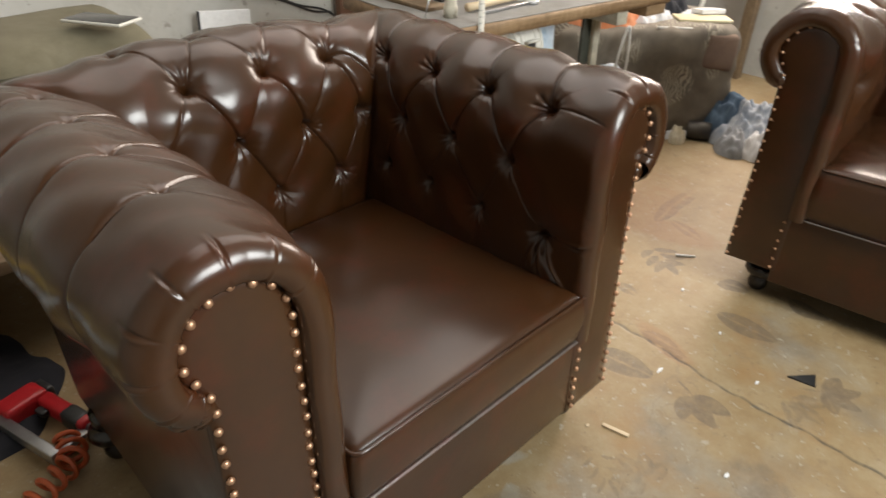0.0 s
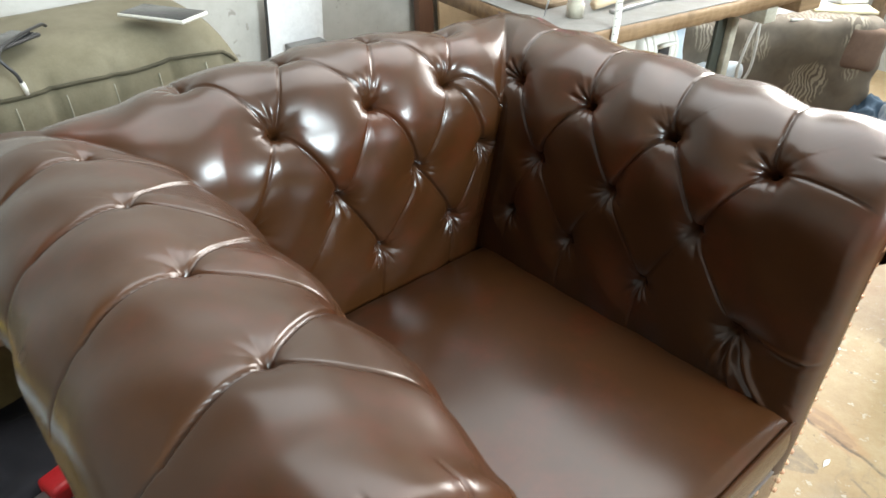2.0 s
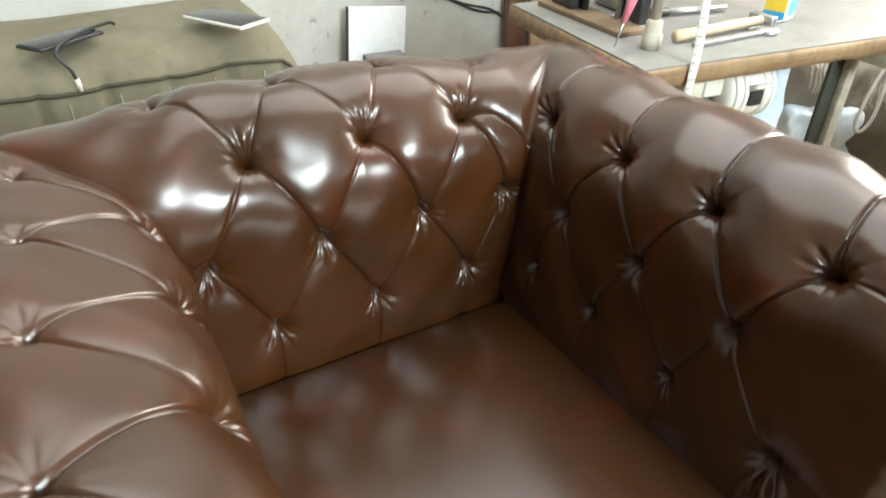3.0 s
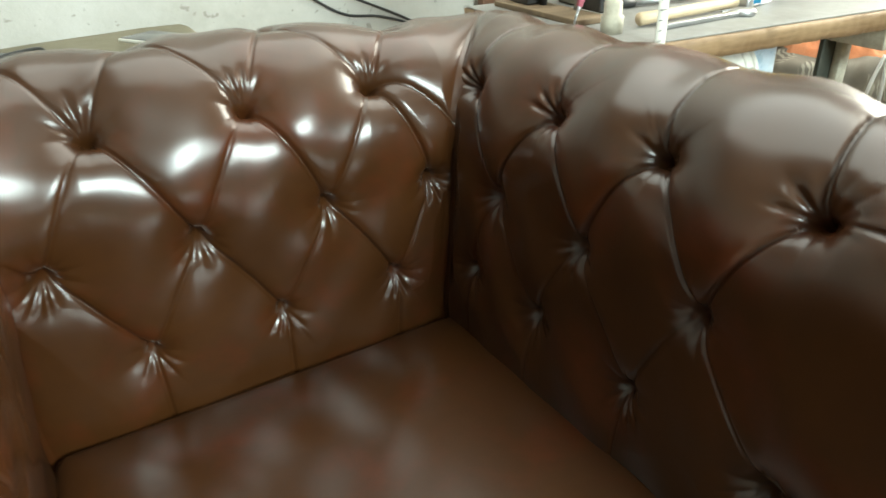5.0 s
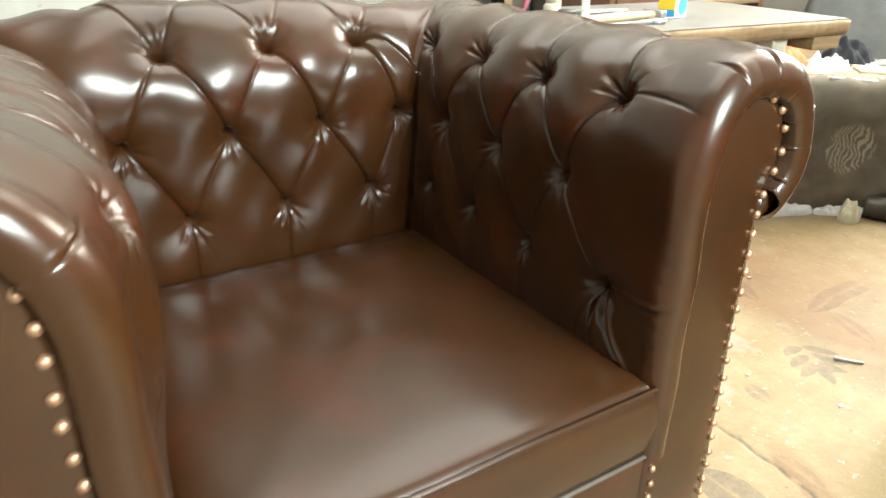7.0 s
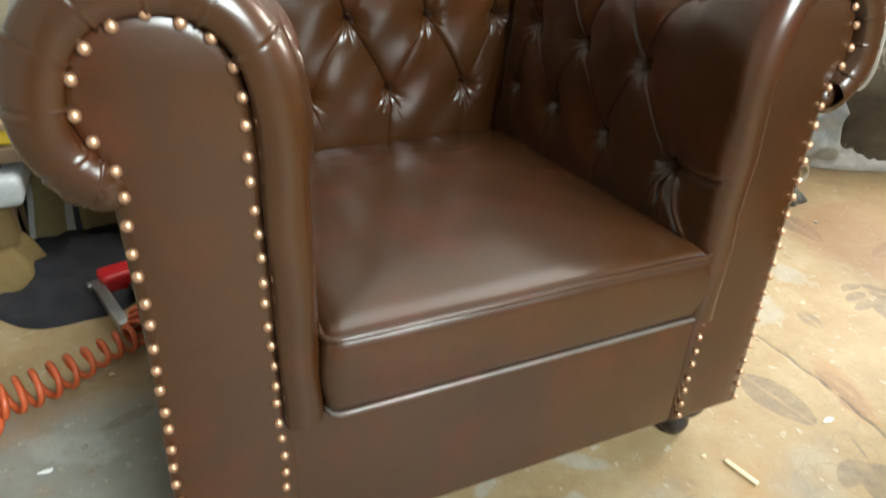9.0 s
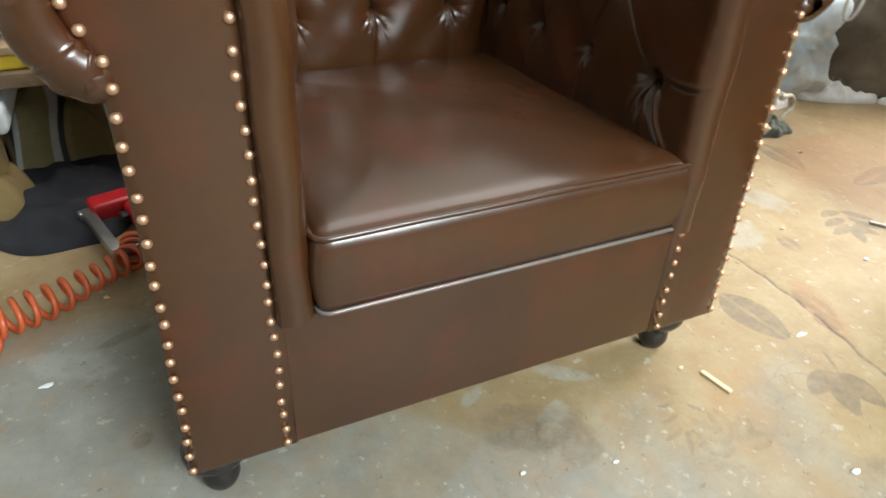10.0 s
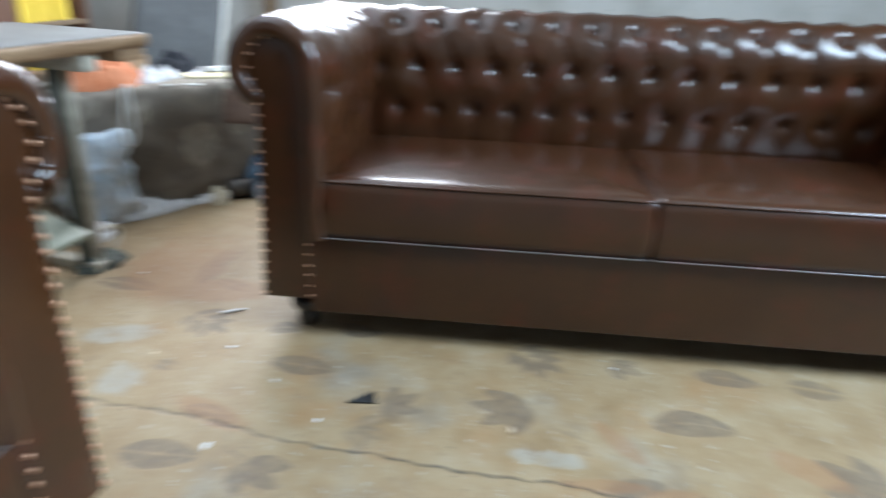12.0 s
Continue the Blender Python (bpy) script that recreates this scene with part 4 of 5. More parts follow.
        b = new("button", BUTTON)
        b.parent = back_ob
        b.matrix_local = Matrix.Translation((u, n - nn * dd, z - nz * dd)) @ Vector((0, nn, nz)).normalized().to_track_quat("Z", "Y").to_matrix().to_4x4()
    xo = w + RAD + 0.05
    part("back_panel", box(-xo, 0.70, low + 0.002, xo, 0.73, 0.662, 0.006), LEATHER, root, "plain leather outer back")
    # base rail under the cushion
    bm = box(-w - 0.055, 0.001, rail_low, w + 0.055, 0.03, seam - 0.01, 0.006, 3)
    part("base_rail", bm, LEATHER, root, "plain leather front rail")
    part("deck", box(-w - 0.04, 0.03, 0.2, w + 0.04, 0.70, seam - 0.01, 0.004), LEATHER, root, "leather seat deck")
    # black sheet added to soak up bounce and deepen the shade below
    part("shade_sheet", box(-w - 0.16, 0.03, low - 0.01, w + 0.16, 0.71, low - 0.001, 0.002), BLACK_CLOTH, root, "added black sheet that deepens the shade under the seat")
    for x0, x1 in cushions:
        bm, et, eb = rounded_cushion(x0, x1, -0.022, 0.612, seam, 0.474, 0.032, 0.012)
        cu = part("seat_cushion", bm, LEATHER, root, "plump plain leather seat cushion")
        for edge, r, words in ((et, 0.004 if w < 0.5 else 0.0028, "leather piping along the cushion's top edge"), (eb, 0.0034 if w < 0.5 else 0.0024, "pale greyish piping along the cushion's lower edge")):
            k = next(q for q, p in enumerate(edge) if p.y > 0.16)
            run = edge[-(len([p for p in edge if p.y <= 0.16]) - k):] + edge[:k]
            part("piping", tube([p + Vector((0, -0.001, 0.001)) for p in run], r, 6), PALE_PIPING if edge is eb else LEATHER, cu, words)
    return root


_a = Profile(0.264, 0.262)
chesterfield("armchair", "dark brown leather rolled-arm armchair, deeply buttoned, with copper nail trim", "armchair", pose(0, 0, 0), 0.262,
             ([0.172, 0.322, 0.468, 0.605], [0.10, 0.248, 0.396, 0.545], [0.172, 0.322, 0.47], _a.on_roll(100)),
             ([0.116, 0.265, 0.412, 0.561], [0.186, 0.336, 0.488], [0.092, 0.25, 0.405, 0.54], _a.on_roll(146)),
             ([-0.215, -0.064, 0.087, 0.25], [-0.129, 0.03, 0.18], [-0.205, -0.05, 0.102, 0.243], [-0.127, 0.032, 0.193]),
             0.0018, 0.0272, [(-0.264, 0.291)])

W2 = 0.82
_b = Profile(0.822, 0.82, 0.306)
bx = [-0.735 + 0.1225 * k for k in range(13)]
bh = [-0.796 + 0.1225 * k for k in range(14)]
chesterfield("sofa", "dark brown leather rolled-arm sofa, deeply buttoned, with two seat cushions", "sofa", pose(1.292, -0.945, 0, 0, 0, -84.3), W2,
             ([0.14, 0.28, 0.42, 0.56], [0.07, 0.21, 0.35, 0.49], [0.14, 0.28, 0.42], _b.on_roll(130)),
             ([0.14, 0.28, 0.42, 0.56], [0.07, 0.21, 0.35, 0.49], [0.14, 0.28, 0.42], _b.on_roll(130)),
             (bh, bx, bh, bx), 0.008, 0.03, [(-0.835, -0.003), (0.003, 0.835)], 0.122, 0.315, 0.082, 0.06)


# ---- sewing table and what stands on it ----
TM = pose(0.66, 0.735, 0, 0, 0, -7.5)          # near left corner of the table; x along its near edge


DARK_GREEN = varied("dark_green_paint", (0.04, 0.044, 0.034), (0.07, 0.074, 0.058), 0.5, 18, 120)


def sewing_table():
    root = thing("sewing_table", "worn sewing machine table with pale laminate top and rough wooden edge", "table", TM)
    L, D = 0.975, 0.56
    bm = bmesh.new()
    n = 200
    rings = []
    for k in range(n + 1):
        x = L * k / n
        j = [0.004 * noise.noise((x * 22, q * 3.1, 0.5)) + 0.003 * noise.noise((x * 70, q * 1.7, 2.0)) for q in range(4)]
        rings.append([bm.verts.new(p) for p in ((x, 0.001 + abs(j[0]), 0.7475), (x, -0.001 + j[1], 0.738), (x, 0.001 + j[2], 0.722), (x, 0.004 + abs(j[3]) * 2, 0.708), (x, D, 0.708), (x, D, 0.7475))])
    for a, b in zip(rings, rings[1:]):
        for i in range(6):
            bm.faces.new((a[i], b[i], b[(i + 1) % 6], a[(i + 1) % 6]))
    bm.faces.new(rings[0])
    bm.faces.new(rings[-1][::-1])
    bmesh.ops.recalc_face_normals(bm, faces=bm.faces)
    part("tabletop", bm, TABLE_WOOD, root, "chipped bare wooden board")
    part("laminate", box(0.004, 0.005, 0.7485, L - 0.004, D - 0.004, 0.7515, 0.001), LAMINATE, root, "scratched pale grey laminate")
    part("batten", box(L - 0.11, 0.012, 0.672, L - 0.01, 0.50, 0.707, 0.003), TABLE_WOOD, root, "rough wooden block under the top")
    for x in (0.14, 0.742):
        part("leg", box(x + 0.026, 0.145, 0.03, x + 0.055, 0.165, 0.66, 0.002), CREAM, root, "chipped cream steel leg")
        part("leg_web", box(x - 0.012, 0.166, 0.03, x + 0.05, 0.178, 0.66, 0.002), DARK_GREEN, root, "dark grey-green steel leg web")
        part("leg", box(x, 0.42, 0.03, x + 0.045, 0.46, 0.66, 0.004), CREAM, root, "chipped cream steel leg")
        part("foot_bar", box(x - 0.003, 0.115, 0.0, x + 0.048, 0.54, 0.032, 0.004), CREAM, root)
        part("top_bar", box(x - 0.003, 0.03, 0.655, x + 0.048, 0.52, 0.707, 0.003), CREAM, root)
    clamp = [TM.inverted() @ Vector(p) for p in ((1.505, 0.79, 0.112), (1.56, 0.80, 0.108), (1.59, 0.805, 0.085), (1.585, 0.80, 0.06), (1.54, 0.79, 0.04), (1.515, 0.785, 0.012))]
    part("foot_bracket", tube(curve_points(clamp, 5), 0.009, 8), CREAM, root, "bent cream bracket at the table's foot")
    part("cross_bar", box(0.16, 0.25, 0.30, 0.88, 0.285, 0.335, 0.003), GREEN, root, "grey-green steel cross bar")
    part("treadle", box(0.36, 0.08, 0.0, 0.70, 0.34, 0.02, 0.004, m=pose(0, 0, 0.13, 14, 0, 0)), GREEN, root, "ribbed grey-green treadle plate")


sewing_table()


def sewing_machine():
    root = thing("sewing_machine", "old pale sewing machine with greasy dark metal linkage", "sewing machine", TM @ pose(0.10, 0.20, 0.7515))
    part("base_plate", box(-0.02, 0.0, 0, 0.06, 0.32, 0.012, 0.002, m=pose(0, 0, 0, 0, 0, 4)), PLANK, root, "rusty brown base plate")
    part("body", box(0.10, 0.17, 0, 0.20, 0.30, 0.42, 0.022, 3), CREAM, root, "pale chipped machine body")
    part("arm", box(0.11, 0.02, 0.32, 0.19, 0.34, 0.42, 0.03, 3), CREAM, root, "pale chipped machine arm")
    part("hand_wheel", lathe([(0.02, 0), (0.062, 0.004), (0.066, 0.014), (0.06, 0.026), (0.03, 0.03)], 28, m=pose(0.0, 0.255, 0.085, 0, 90, 20)), BLACK_METAL, root, "greasy dark hand wheel")
    part("linkage", tube([(0.02, 0.2, 0.01), (0.015, 0.19, 0.09), (0.05, 0.16, 0.16), (0.06, 0.15, 0.25)], 0.009, 10), BLACK_METAL, root, "greasy metal linkage")
    part("linkage", tube([(0.045, 0.1, 0.01), (0.05, 0.1, 0.14), (0.03, 0.08, 0.24)], 0.007, 10), STEEL, root, "dull metal linkage")
    part("bracket", box(-0.015, 0.21, 0.012, 0.03, 0.30, 0.05, 0.005), BLACK_METAL, root)
    part("cam", lathe([(0.022, 0), (0.026, 0.008), (0.022, 0.02)], 20, m=pose(0.02, 0.16, 0.07, 70, 0, 0)), STEEL, root, "dull steel cam")
    part("guard", box(0.052, 0.03, 0.012, 0.08, 0.12, 0.15, 0.006), BLACK_METAL, root)


sewing_machine()


def thread_stand():
    root = thing("thread_stand", "chipped cream metal post clamped to the table edge", "thread stand", TM @ pose(0.10, 0.115, 0.7515))
    part("base_collar", lathe([(0.02, 0), (0.021, 0.03), (0.017, 0.032), (0.017, 0.055), (0.012, 0.06)], 18), CREAM, root)
    part("post", lathe([(0.0115, 0.05), (0.0115, 0.46)], 14), CREAM, root)
    part("arm", tube([(0, 0, 0.44), (0.1, 0.03, 0.45), (0.2, 0.06, 0.44)], 0.007, 10), CREAM, root)


thread_stand()


def measuring_tape():
    bm = bmesh.new()
    pts = curve_points([(0, 0.03, 0.36), (0, -0.02, 0.2), (0, -0.035, 0.06), (0, -0.035, -0.04), (0.003, -0.03, -0.10)], 6)
    prev = None
    for k, p in enumerate(pts):
        tw = 0.15 * math.sin(k * 0.35)
        a = [bm.verts.new(p + Vector((s * 0.0095, s * 0.0095 * tw + e, 0))) for s, e in ((-1, 0), (1, 0), (1, 0.0012), (-1, 0.0012))]
        if prev:
            for i in range(4):
                bm.faces.new((prev[i], prev[(i + 1) % 4], a[(i + 1) % 4], a[i]))
        prev = a
    root = solo("measuring_tape", bm, WHITE_PLASTIC, "white measuring tape hanging over the table edge", "measuring tape", m=TM @ pose(0.115, 0.03, 0.7515))
    for k in range(14):
        part("mark", box(-0.008, -0.0372, 0.14 - 0.017 * k, (0.008 if k % 5 == 0 else 0.0), -0.0364, 0.1412 - 0.017 * k, 0), BLACK_PLASTIC, root, "printed mark")
    return root


measuring_tape()


def hammer():
    root = thing("hammer", "wooden-handled hammer lying on the table", "hammer", TM @ pose(0.17, 0.125, 0.767, 0, 0, 8))
    part("handle", tube([(0, 0, 0), (0.07, 0, 0), (0.17, 0, 0.001), (0.285, 0, 0.0)], [0.0125, 0.0105, 0.011, 0.0095], 12), PALE_WOOD, root)
    part("head", box(0.272, -0.03, -0.012, 0.292, 0.035, 0.012, 0.005), STEEL, root, "steel hammer head")


def wrench():
    root = thing("adjustable_wrench", "dull steel adjustable wrench lying on the table", "wrench", TM @ pose(0.19, 0.085, 0.757, 0, 0, 7))
    part("handle", box(0, -0.009, -0.005, 0.21, 0.009, 0.005, 0.003), STEEL, root)
    part("jaw", lathe([(0.022, -0.007), (0.026, 0.0), (0.022, 0.007)], 18, m=pose(0.225, 0, 0)), STEEL, root)
    part("pin", tube([(0.20, 0.03, 0), (0.36, 0.05, -0.002)], 0.0025, 8), STEEL, root)


def screwdriver():
    root = thing("screwdriver", "long steel punch with a dark grip on the table", "screwdriver", TM @ pose(0.25, 0.32, 0.762, 0, 0, -6))
    part("grip", tube([(0, 0, 0), (0.015, 0, 0), (0.05, 0, 0)], [0.009, 0.011, 0.010], 12), BLACK_PLASTIC, root, "black grip")
    part("shaft", tube([(0.05, 0, 0), (0.21, 0, 0)], 0.008, 12), STEEL, root)


def glue_carton():
    root = thing("glue_carton", "yellow, white and blue carton standing on the table", "carton", TM @ pose(0.535, 0.205, 0.7515, 0, 0, 24))
    part("body", box(-0.028, -0.024, 0, 0.040, 0.024, 0.15, 0.002), WHITE_PAPER, root, "white carton body", soft=False)
    part("side_print", box(-0.0295, -0.0245, 0.022, -0.0282, 0.0245, 0.148, 0), YELLOW, root, "yellow printed side", soft=False)
    part("front_print", box(-0.0285, -0.0255, 0.06, 0.0, -0.0242, 0.148, 0), YELLOW, root, "yellow printed front", soft=False)
    part("wave", lathe([(0.024, 0.0), (0.024, 0.0012)], 24, m=pose(0.014, -0.0243, 0.030, 90, 0, 0)), BLUE, root, "bright blue print", soft=False)
    part("side_wave", box(-0.0296, -0.0245, 0.001, -0.0282, 0.0245, 0.021, 0), BLUE, root, "bright blue printed foot", soft=False)
    for z in (0.085, 0.098, 0.111):
        part("print_bar", box(-0.0302, -0.008, z, -0.0296, 0.008, z + 0.006, 0), BLACK_PLASTIC, root, "dark print bar", soft=False)


hammer()
wrench()
screwdriver()
glue_carton()


def pink_marker():
    root = thing("pink_awl", "pink plastic-handled tool leaning on the machine", "awl", TM @ pose(0.035, 0.15, 0.7515, -4, 20, 0))
    part("grip", lathe([(0.006, 0.05), (0.011, 0.10), (0.015, 0.2), (0.01, 0.23)], 14), PINK, root)
    part("tip", lathe([(0.0012, 0.0), (0.004, 0.07)], 10), STEEL, root)


pink_marker()


def motor():
    root = thing("table_motor", "yellowed white motor bolted under the sewing table", "motor", TM @ pose(0.375, 0.13, 0.628))
    part("housing", lathe([(0.05, -0.07), (0.066, -0.06), (0.068, 0.045), (0.062, 0.062), (0.03, 0.07)], 30, m=pose(0, 0, 0, 0, 90, 0)), WHITE_PLASTIC, root)
    part("bracket", box(-0.12, -0.035, 0.0, -0.05, 0.035, 0.08, 0.006), WHITE_PLASTIC, root)
    part("pulley", lathe([(0.03, 0), (0.022, 0.008), (0.03, 0.016)], 22, m=pose(-0.10, 0, -0.01, 0, 90, 0)), BLACK_METAL, root)
    for q in (-0.052, -0.028, 0.03, 0.052):
        part("rib", lathe([(0.067, -0.005), (0.072, -0.003), (0.072, 0.003), (0.067, 0.005)], 30, m=pose(q, 0, 0, 0, 90, 0)), WHITE_PLASTIC, root)
    part("vent", box(-0.018, -0.074, -0.02, 0.018, -0.05, 0.022, 0.004), BLACK_METAL, root, "dark vent opening")
    part("gear_case", box(-0.20, -0.03, -0.035, -0.115, 0.035, 0.05, 0.012, 3), BLACK_METAL, root, "greasy dark gear case")
    part("hook", tube([(-0.02, -0.066, 0.02), (-0.02, -0.085, 0.03), (0.02, -0.085, 0.03), (0.02, -0.066, 0.02)], 0.006, 8), WHITE_PLASTIC, root)


motor()


def rope_loop():
    p = curve_points([(0, 0, 0), (-0.02, -0.005, -0.08), (-0.035, -0.01, -0.18), (-0.028, -0.01, -0.225), (-0.005, -0.01, -0.222), (0.012, -0.008, -0.17), (0.012, -0.004, -0.08), (0.006, 0, 0)], 7)
    solo("rope_loop", tube(p, 0.0055, 8), ROPE, "off-white rope loop hanging from the bundle", "rope", m=pose(1.90, 0.915, 0.53, 0, 0, -40))


rope_loop()


# ---- corner heap beside the table ----
def soft_bm(sx, sy, sz, seed=0, amp=0.02, n=26, crease=0.0):
    bm = bmesh.new()
    bmesh.ops.create_cube(bm, size=1)
    bmesh.ops.subdivide_edges(bm, edges=bm.edges, cuts=n, use_grid_fill=True)
    for v in bm.verts:
        p = v.co * 2
        full = (abs(p.x) ** 11 + abs(p.y) ** 11 + abs(p.z) ** 11) ** (1 / 11)
        q = p / max(full, 1e-6)
        w = Vector((q.x * sx / 2, q.y * sy / 2, q.z * sz / 2))
        f = noise.noise(w * 7 + Vector((seed, 0, 0))) + 0.5 * noise.noise(w * 16 + Vector((0, seed, 0)))
        f += crease * (0.5 - 2 * abs(noise.noise(w * 9 + Vector((seed, seed, 0)))) - abs(noise.noise(w * 21 + Vector((0, seed, seed)))))
        w += q.normalized() * amp * f
        w.z = max(w.z, -sz / 2)
        v.co = w + Vector((0, 0, sz / 2))
    return bm


def soft_box(name, sx, sy, sz, m, material, label, category, seed=0, amp=0.02, n=26, crease=0.0):
    return solo(name, soft_bm(sx, sy, sz, seed, amp, n, crease), material, label, category, m=m)


def fabric_bale():
    root = thing("fabric_bale", "tall bale wrapped in patterned dark brown cloth", "bale", pose(2.20, 1.06, 0, 0, 0, -37))
    part("wrapping", soft_bm(0.86, 0.48, 0.50, 2.0, 0.022, 30), PATTERN, root, "patterned dark brown wrapping cloth")
    end = part("end_cloth", soft_bm(0.16, 0.40, 0.16, 5.0, 0.014, 16), cloth("rust_brown_cloth", (0.12, 0.075, 0.055), (0.19, 0.125, 0.09)), root, "plain rust-brown cloth at the bale's end")
    end.matrix_local = pose(0.30, -0.052, 0.315, 0, 6, 0)


fabric_bale()
BT = 0.505
heap("orange_cloth", 2.00, 1.10, BT - 0.02, 0.21, 0.14, 0.12, ORANGE_CLOTH, "crumpled orange cloth on top of the bundle", "cloth", 3, 16, -0.6, n=40)
heap("grey_rag", 2.20, 0.98, BT - 0.02, 0.12, 0.09, 0.06, PALE_CLOTH, "crumpled pale rag on top of the bundle", "rag", 5, 18, -0.6, n=36)
heap("dark_rag", 2.36, 1.0, BT - 0.02, 0.13, 0.10, 0.10, BLACK_CLOTH, "black rag on top of the bundle", "rag", 6, 16, -0.4, n=36)
solo("plank_offcut", box(-0.14, -0.04, 0, 0.14, 0.04, 0.03, 0.004), TABLE_WOOD, "rough wooden offcut on the bundle", "offcut", m=pose(1.98, 1.2, BT + 0.03, 0, -4, -30))
solo("cardboard_box", box(-0.1, -0.07, 0, 0.1, 0.07, 0.09, 0.003), CARD, "small brown cardboard box on the bundle", "box", m=pose(2.2, 1.16, BT - 0.005, 0, 0, -25), soft=False)
solo("paper_sheaf", box(-0.09, -0.05, 0, 0.09, 0.05, 0.012, 0.002), PALE_CLOTH, "folded white papers on the bundle", "papers", m=pose(2.40, 0.90, BT - 0.004, 3, 0, -42), soft=False)
solo("folded_paper", box(-0.07, -0.035, 0, 0.07, 0.035, 0.02, 0.003), WHITE_PAPER, "folded white papers on the bundle", "papers", m=pose(2.45, 0.84, BT + 0.006, -5, 4, -20), soft=False)
solo("cream_cloth_strip", box(-0.13, -0.04, 0, 0.13, 0.04, 0.012, 0.004), varied("cream_strip", (0.6, 0.52, 0.32), (0.7, 0.62, 0.42), 0.8, 12, 150), "cream cloth strip over the bundle's edge", "cloth", m=pose(2.36, 0.82, BT - 0.006, 6, 3, -36))
solo("cord", tube(curve_points([(2.08, 0.88, 0.50), (2.2, 0.80, 0.49), (2.34, 0.73, 0.47), (2.40, 0.68, 0.44), (2.42, 0.665, 0.37)], 6), 0.006, 8), ROPE, "off-white cord lying over the bundle", "cord")
soft_box("plastic_bag", 0.24, 0.2, 0.36, pose(1.845, 1.07, 0, 0, 0, -30), BAG, "knotted blue and white plastic bag on the floor", "plastic bag", 4.0, 0.040, 40, 0.35)
heap("plastic_sheet", 1.94, 0.965, 0.0, 0.27, 0.075, 0.05, WHITE_PAPER, "crumpled white plastic sheet on the floor by the bale", "plastic sheet", 8, 15, -0.62, n=60, sharp=0.6)
heap("white_scrap", 2.20, 0.78, 0.0, 0.14, 0.05, 0.03, WHITE_PAPER, "crumpled white paper scrap on the floor by the bale", "scrap", 19, 24, -0.6, n=40)
heap("plastic_scrap", 1.68, 0.97, 0.0, 0.12, 0.07, 0.05, WHITE_PAPER, "crumpled white scrap on the floor", "scrap", 9, 16, 0.2, n=34)
heap("blue_rag", 2.42, 0.50, 0.0, 0.27, 0.22, 0.17, BLUE_CLOTH, "crumpled blue and grey rag on the floor", "rag", 11, 13, -0.5, sharp=0.45)
heap("navy_rag", 2.40, 0.62, 0.0, 0.17, 0.13, 0.2, cloth("navy_rag_cloth", (0.03, 0.06, 0.1), (0.09, 0.14, 0.2), 12), "dark blue rag on the floor", "rag", 14, 13, -0.2, n=44, sharp=0.4)
heap("grey_wool_rag", 2.25, 0.50, 0.0, 0.12, 0.09, 0.09, cloth("grey_wool", (0.2, 0.21, 0.22), (0.4, 0.41, 0.43), 12), "crumpled grey rag on the floor", "rag", 17, 15, 0.5, n=44, sharp=0.45)
heap("white_rag", 2.31, 0.40, 0.0, 0.17, 0.10, 0.10, PALE_CLOTH, "white rag on the floor", "rag", 12, 15, -0.3, n=44, sharp=0.5)
heap("pale_scrap", 2.16, 0.73, 0.0, 0.06, 0.045, 0.07, varied("cream_scrap", (0.62, 0.55, 0.38), (0.7, 0.64, 0.5), 0.8, 20, 150), "crumpled cream paper scrap on the floor", "scrap", 13, 20, 0.3, n=30)
heap("grey_rag_floor", 1.48, 0.795, 0.0, 0.115, 0.08, 0.035, cloth("dark_green_rag", (0.07, 0.078, 0.065), (0.15, 0.16, 0.14)), "grey-green rag on the floor by the table foot", "rag", 15, 17, -0.1, n=60, sharp=0.6)


def tin_can():
    root = thing("tin_can", "open dark tin can lying on its side", "tin can", pose(2.26, 0.68, 0.042, 90, 0, 28))
    bm = lathe([(0.04, -0.05), (0.042, -0.048), (0.042, 0.05), (0.038, 0.05), (0.036, -0.04), (0.005, -0.042)], 26)
    part("body", bm, varied("tin_metal", (0.05, 0.045, 0.04), (0.1, 0.088, 0.075), 0.45, 16, 130, 0.4), root)


tin_can()
# grey upholstered panel leaning in the corner
leaning = solo("leaning_panel", box(-0.2, -0.05, 0, 0.2, 0.05, 1.0, 0.03, 3), GREY_CLOTH, "dark grey padded panel leaning in the corner", "panel", m=pose(2.66, 1.30, 0.0, -8, 12, -50))
part("edge_strip", box(0.2, -0.045, 0.02, 0.225, 0.045, 0.98, 0.006), WHITE_PLASTIC, leaning, "pale edge strip")
solo("wooden_post", box(-0.03, -0.03, 0, 0.03, 0.03, 1.6, 0.004), PLANK, "bare wooden post leaning on the wall", "post", m=pose(3.28, 0.98, 0.0, 0, 3, 0))


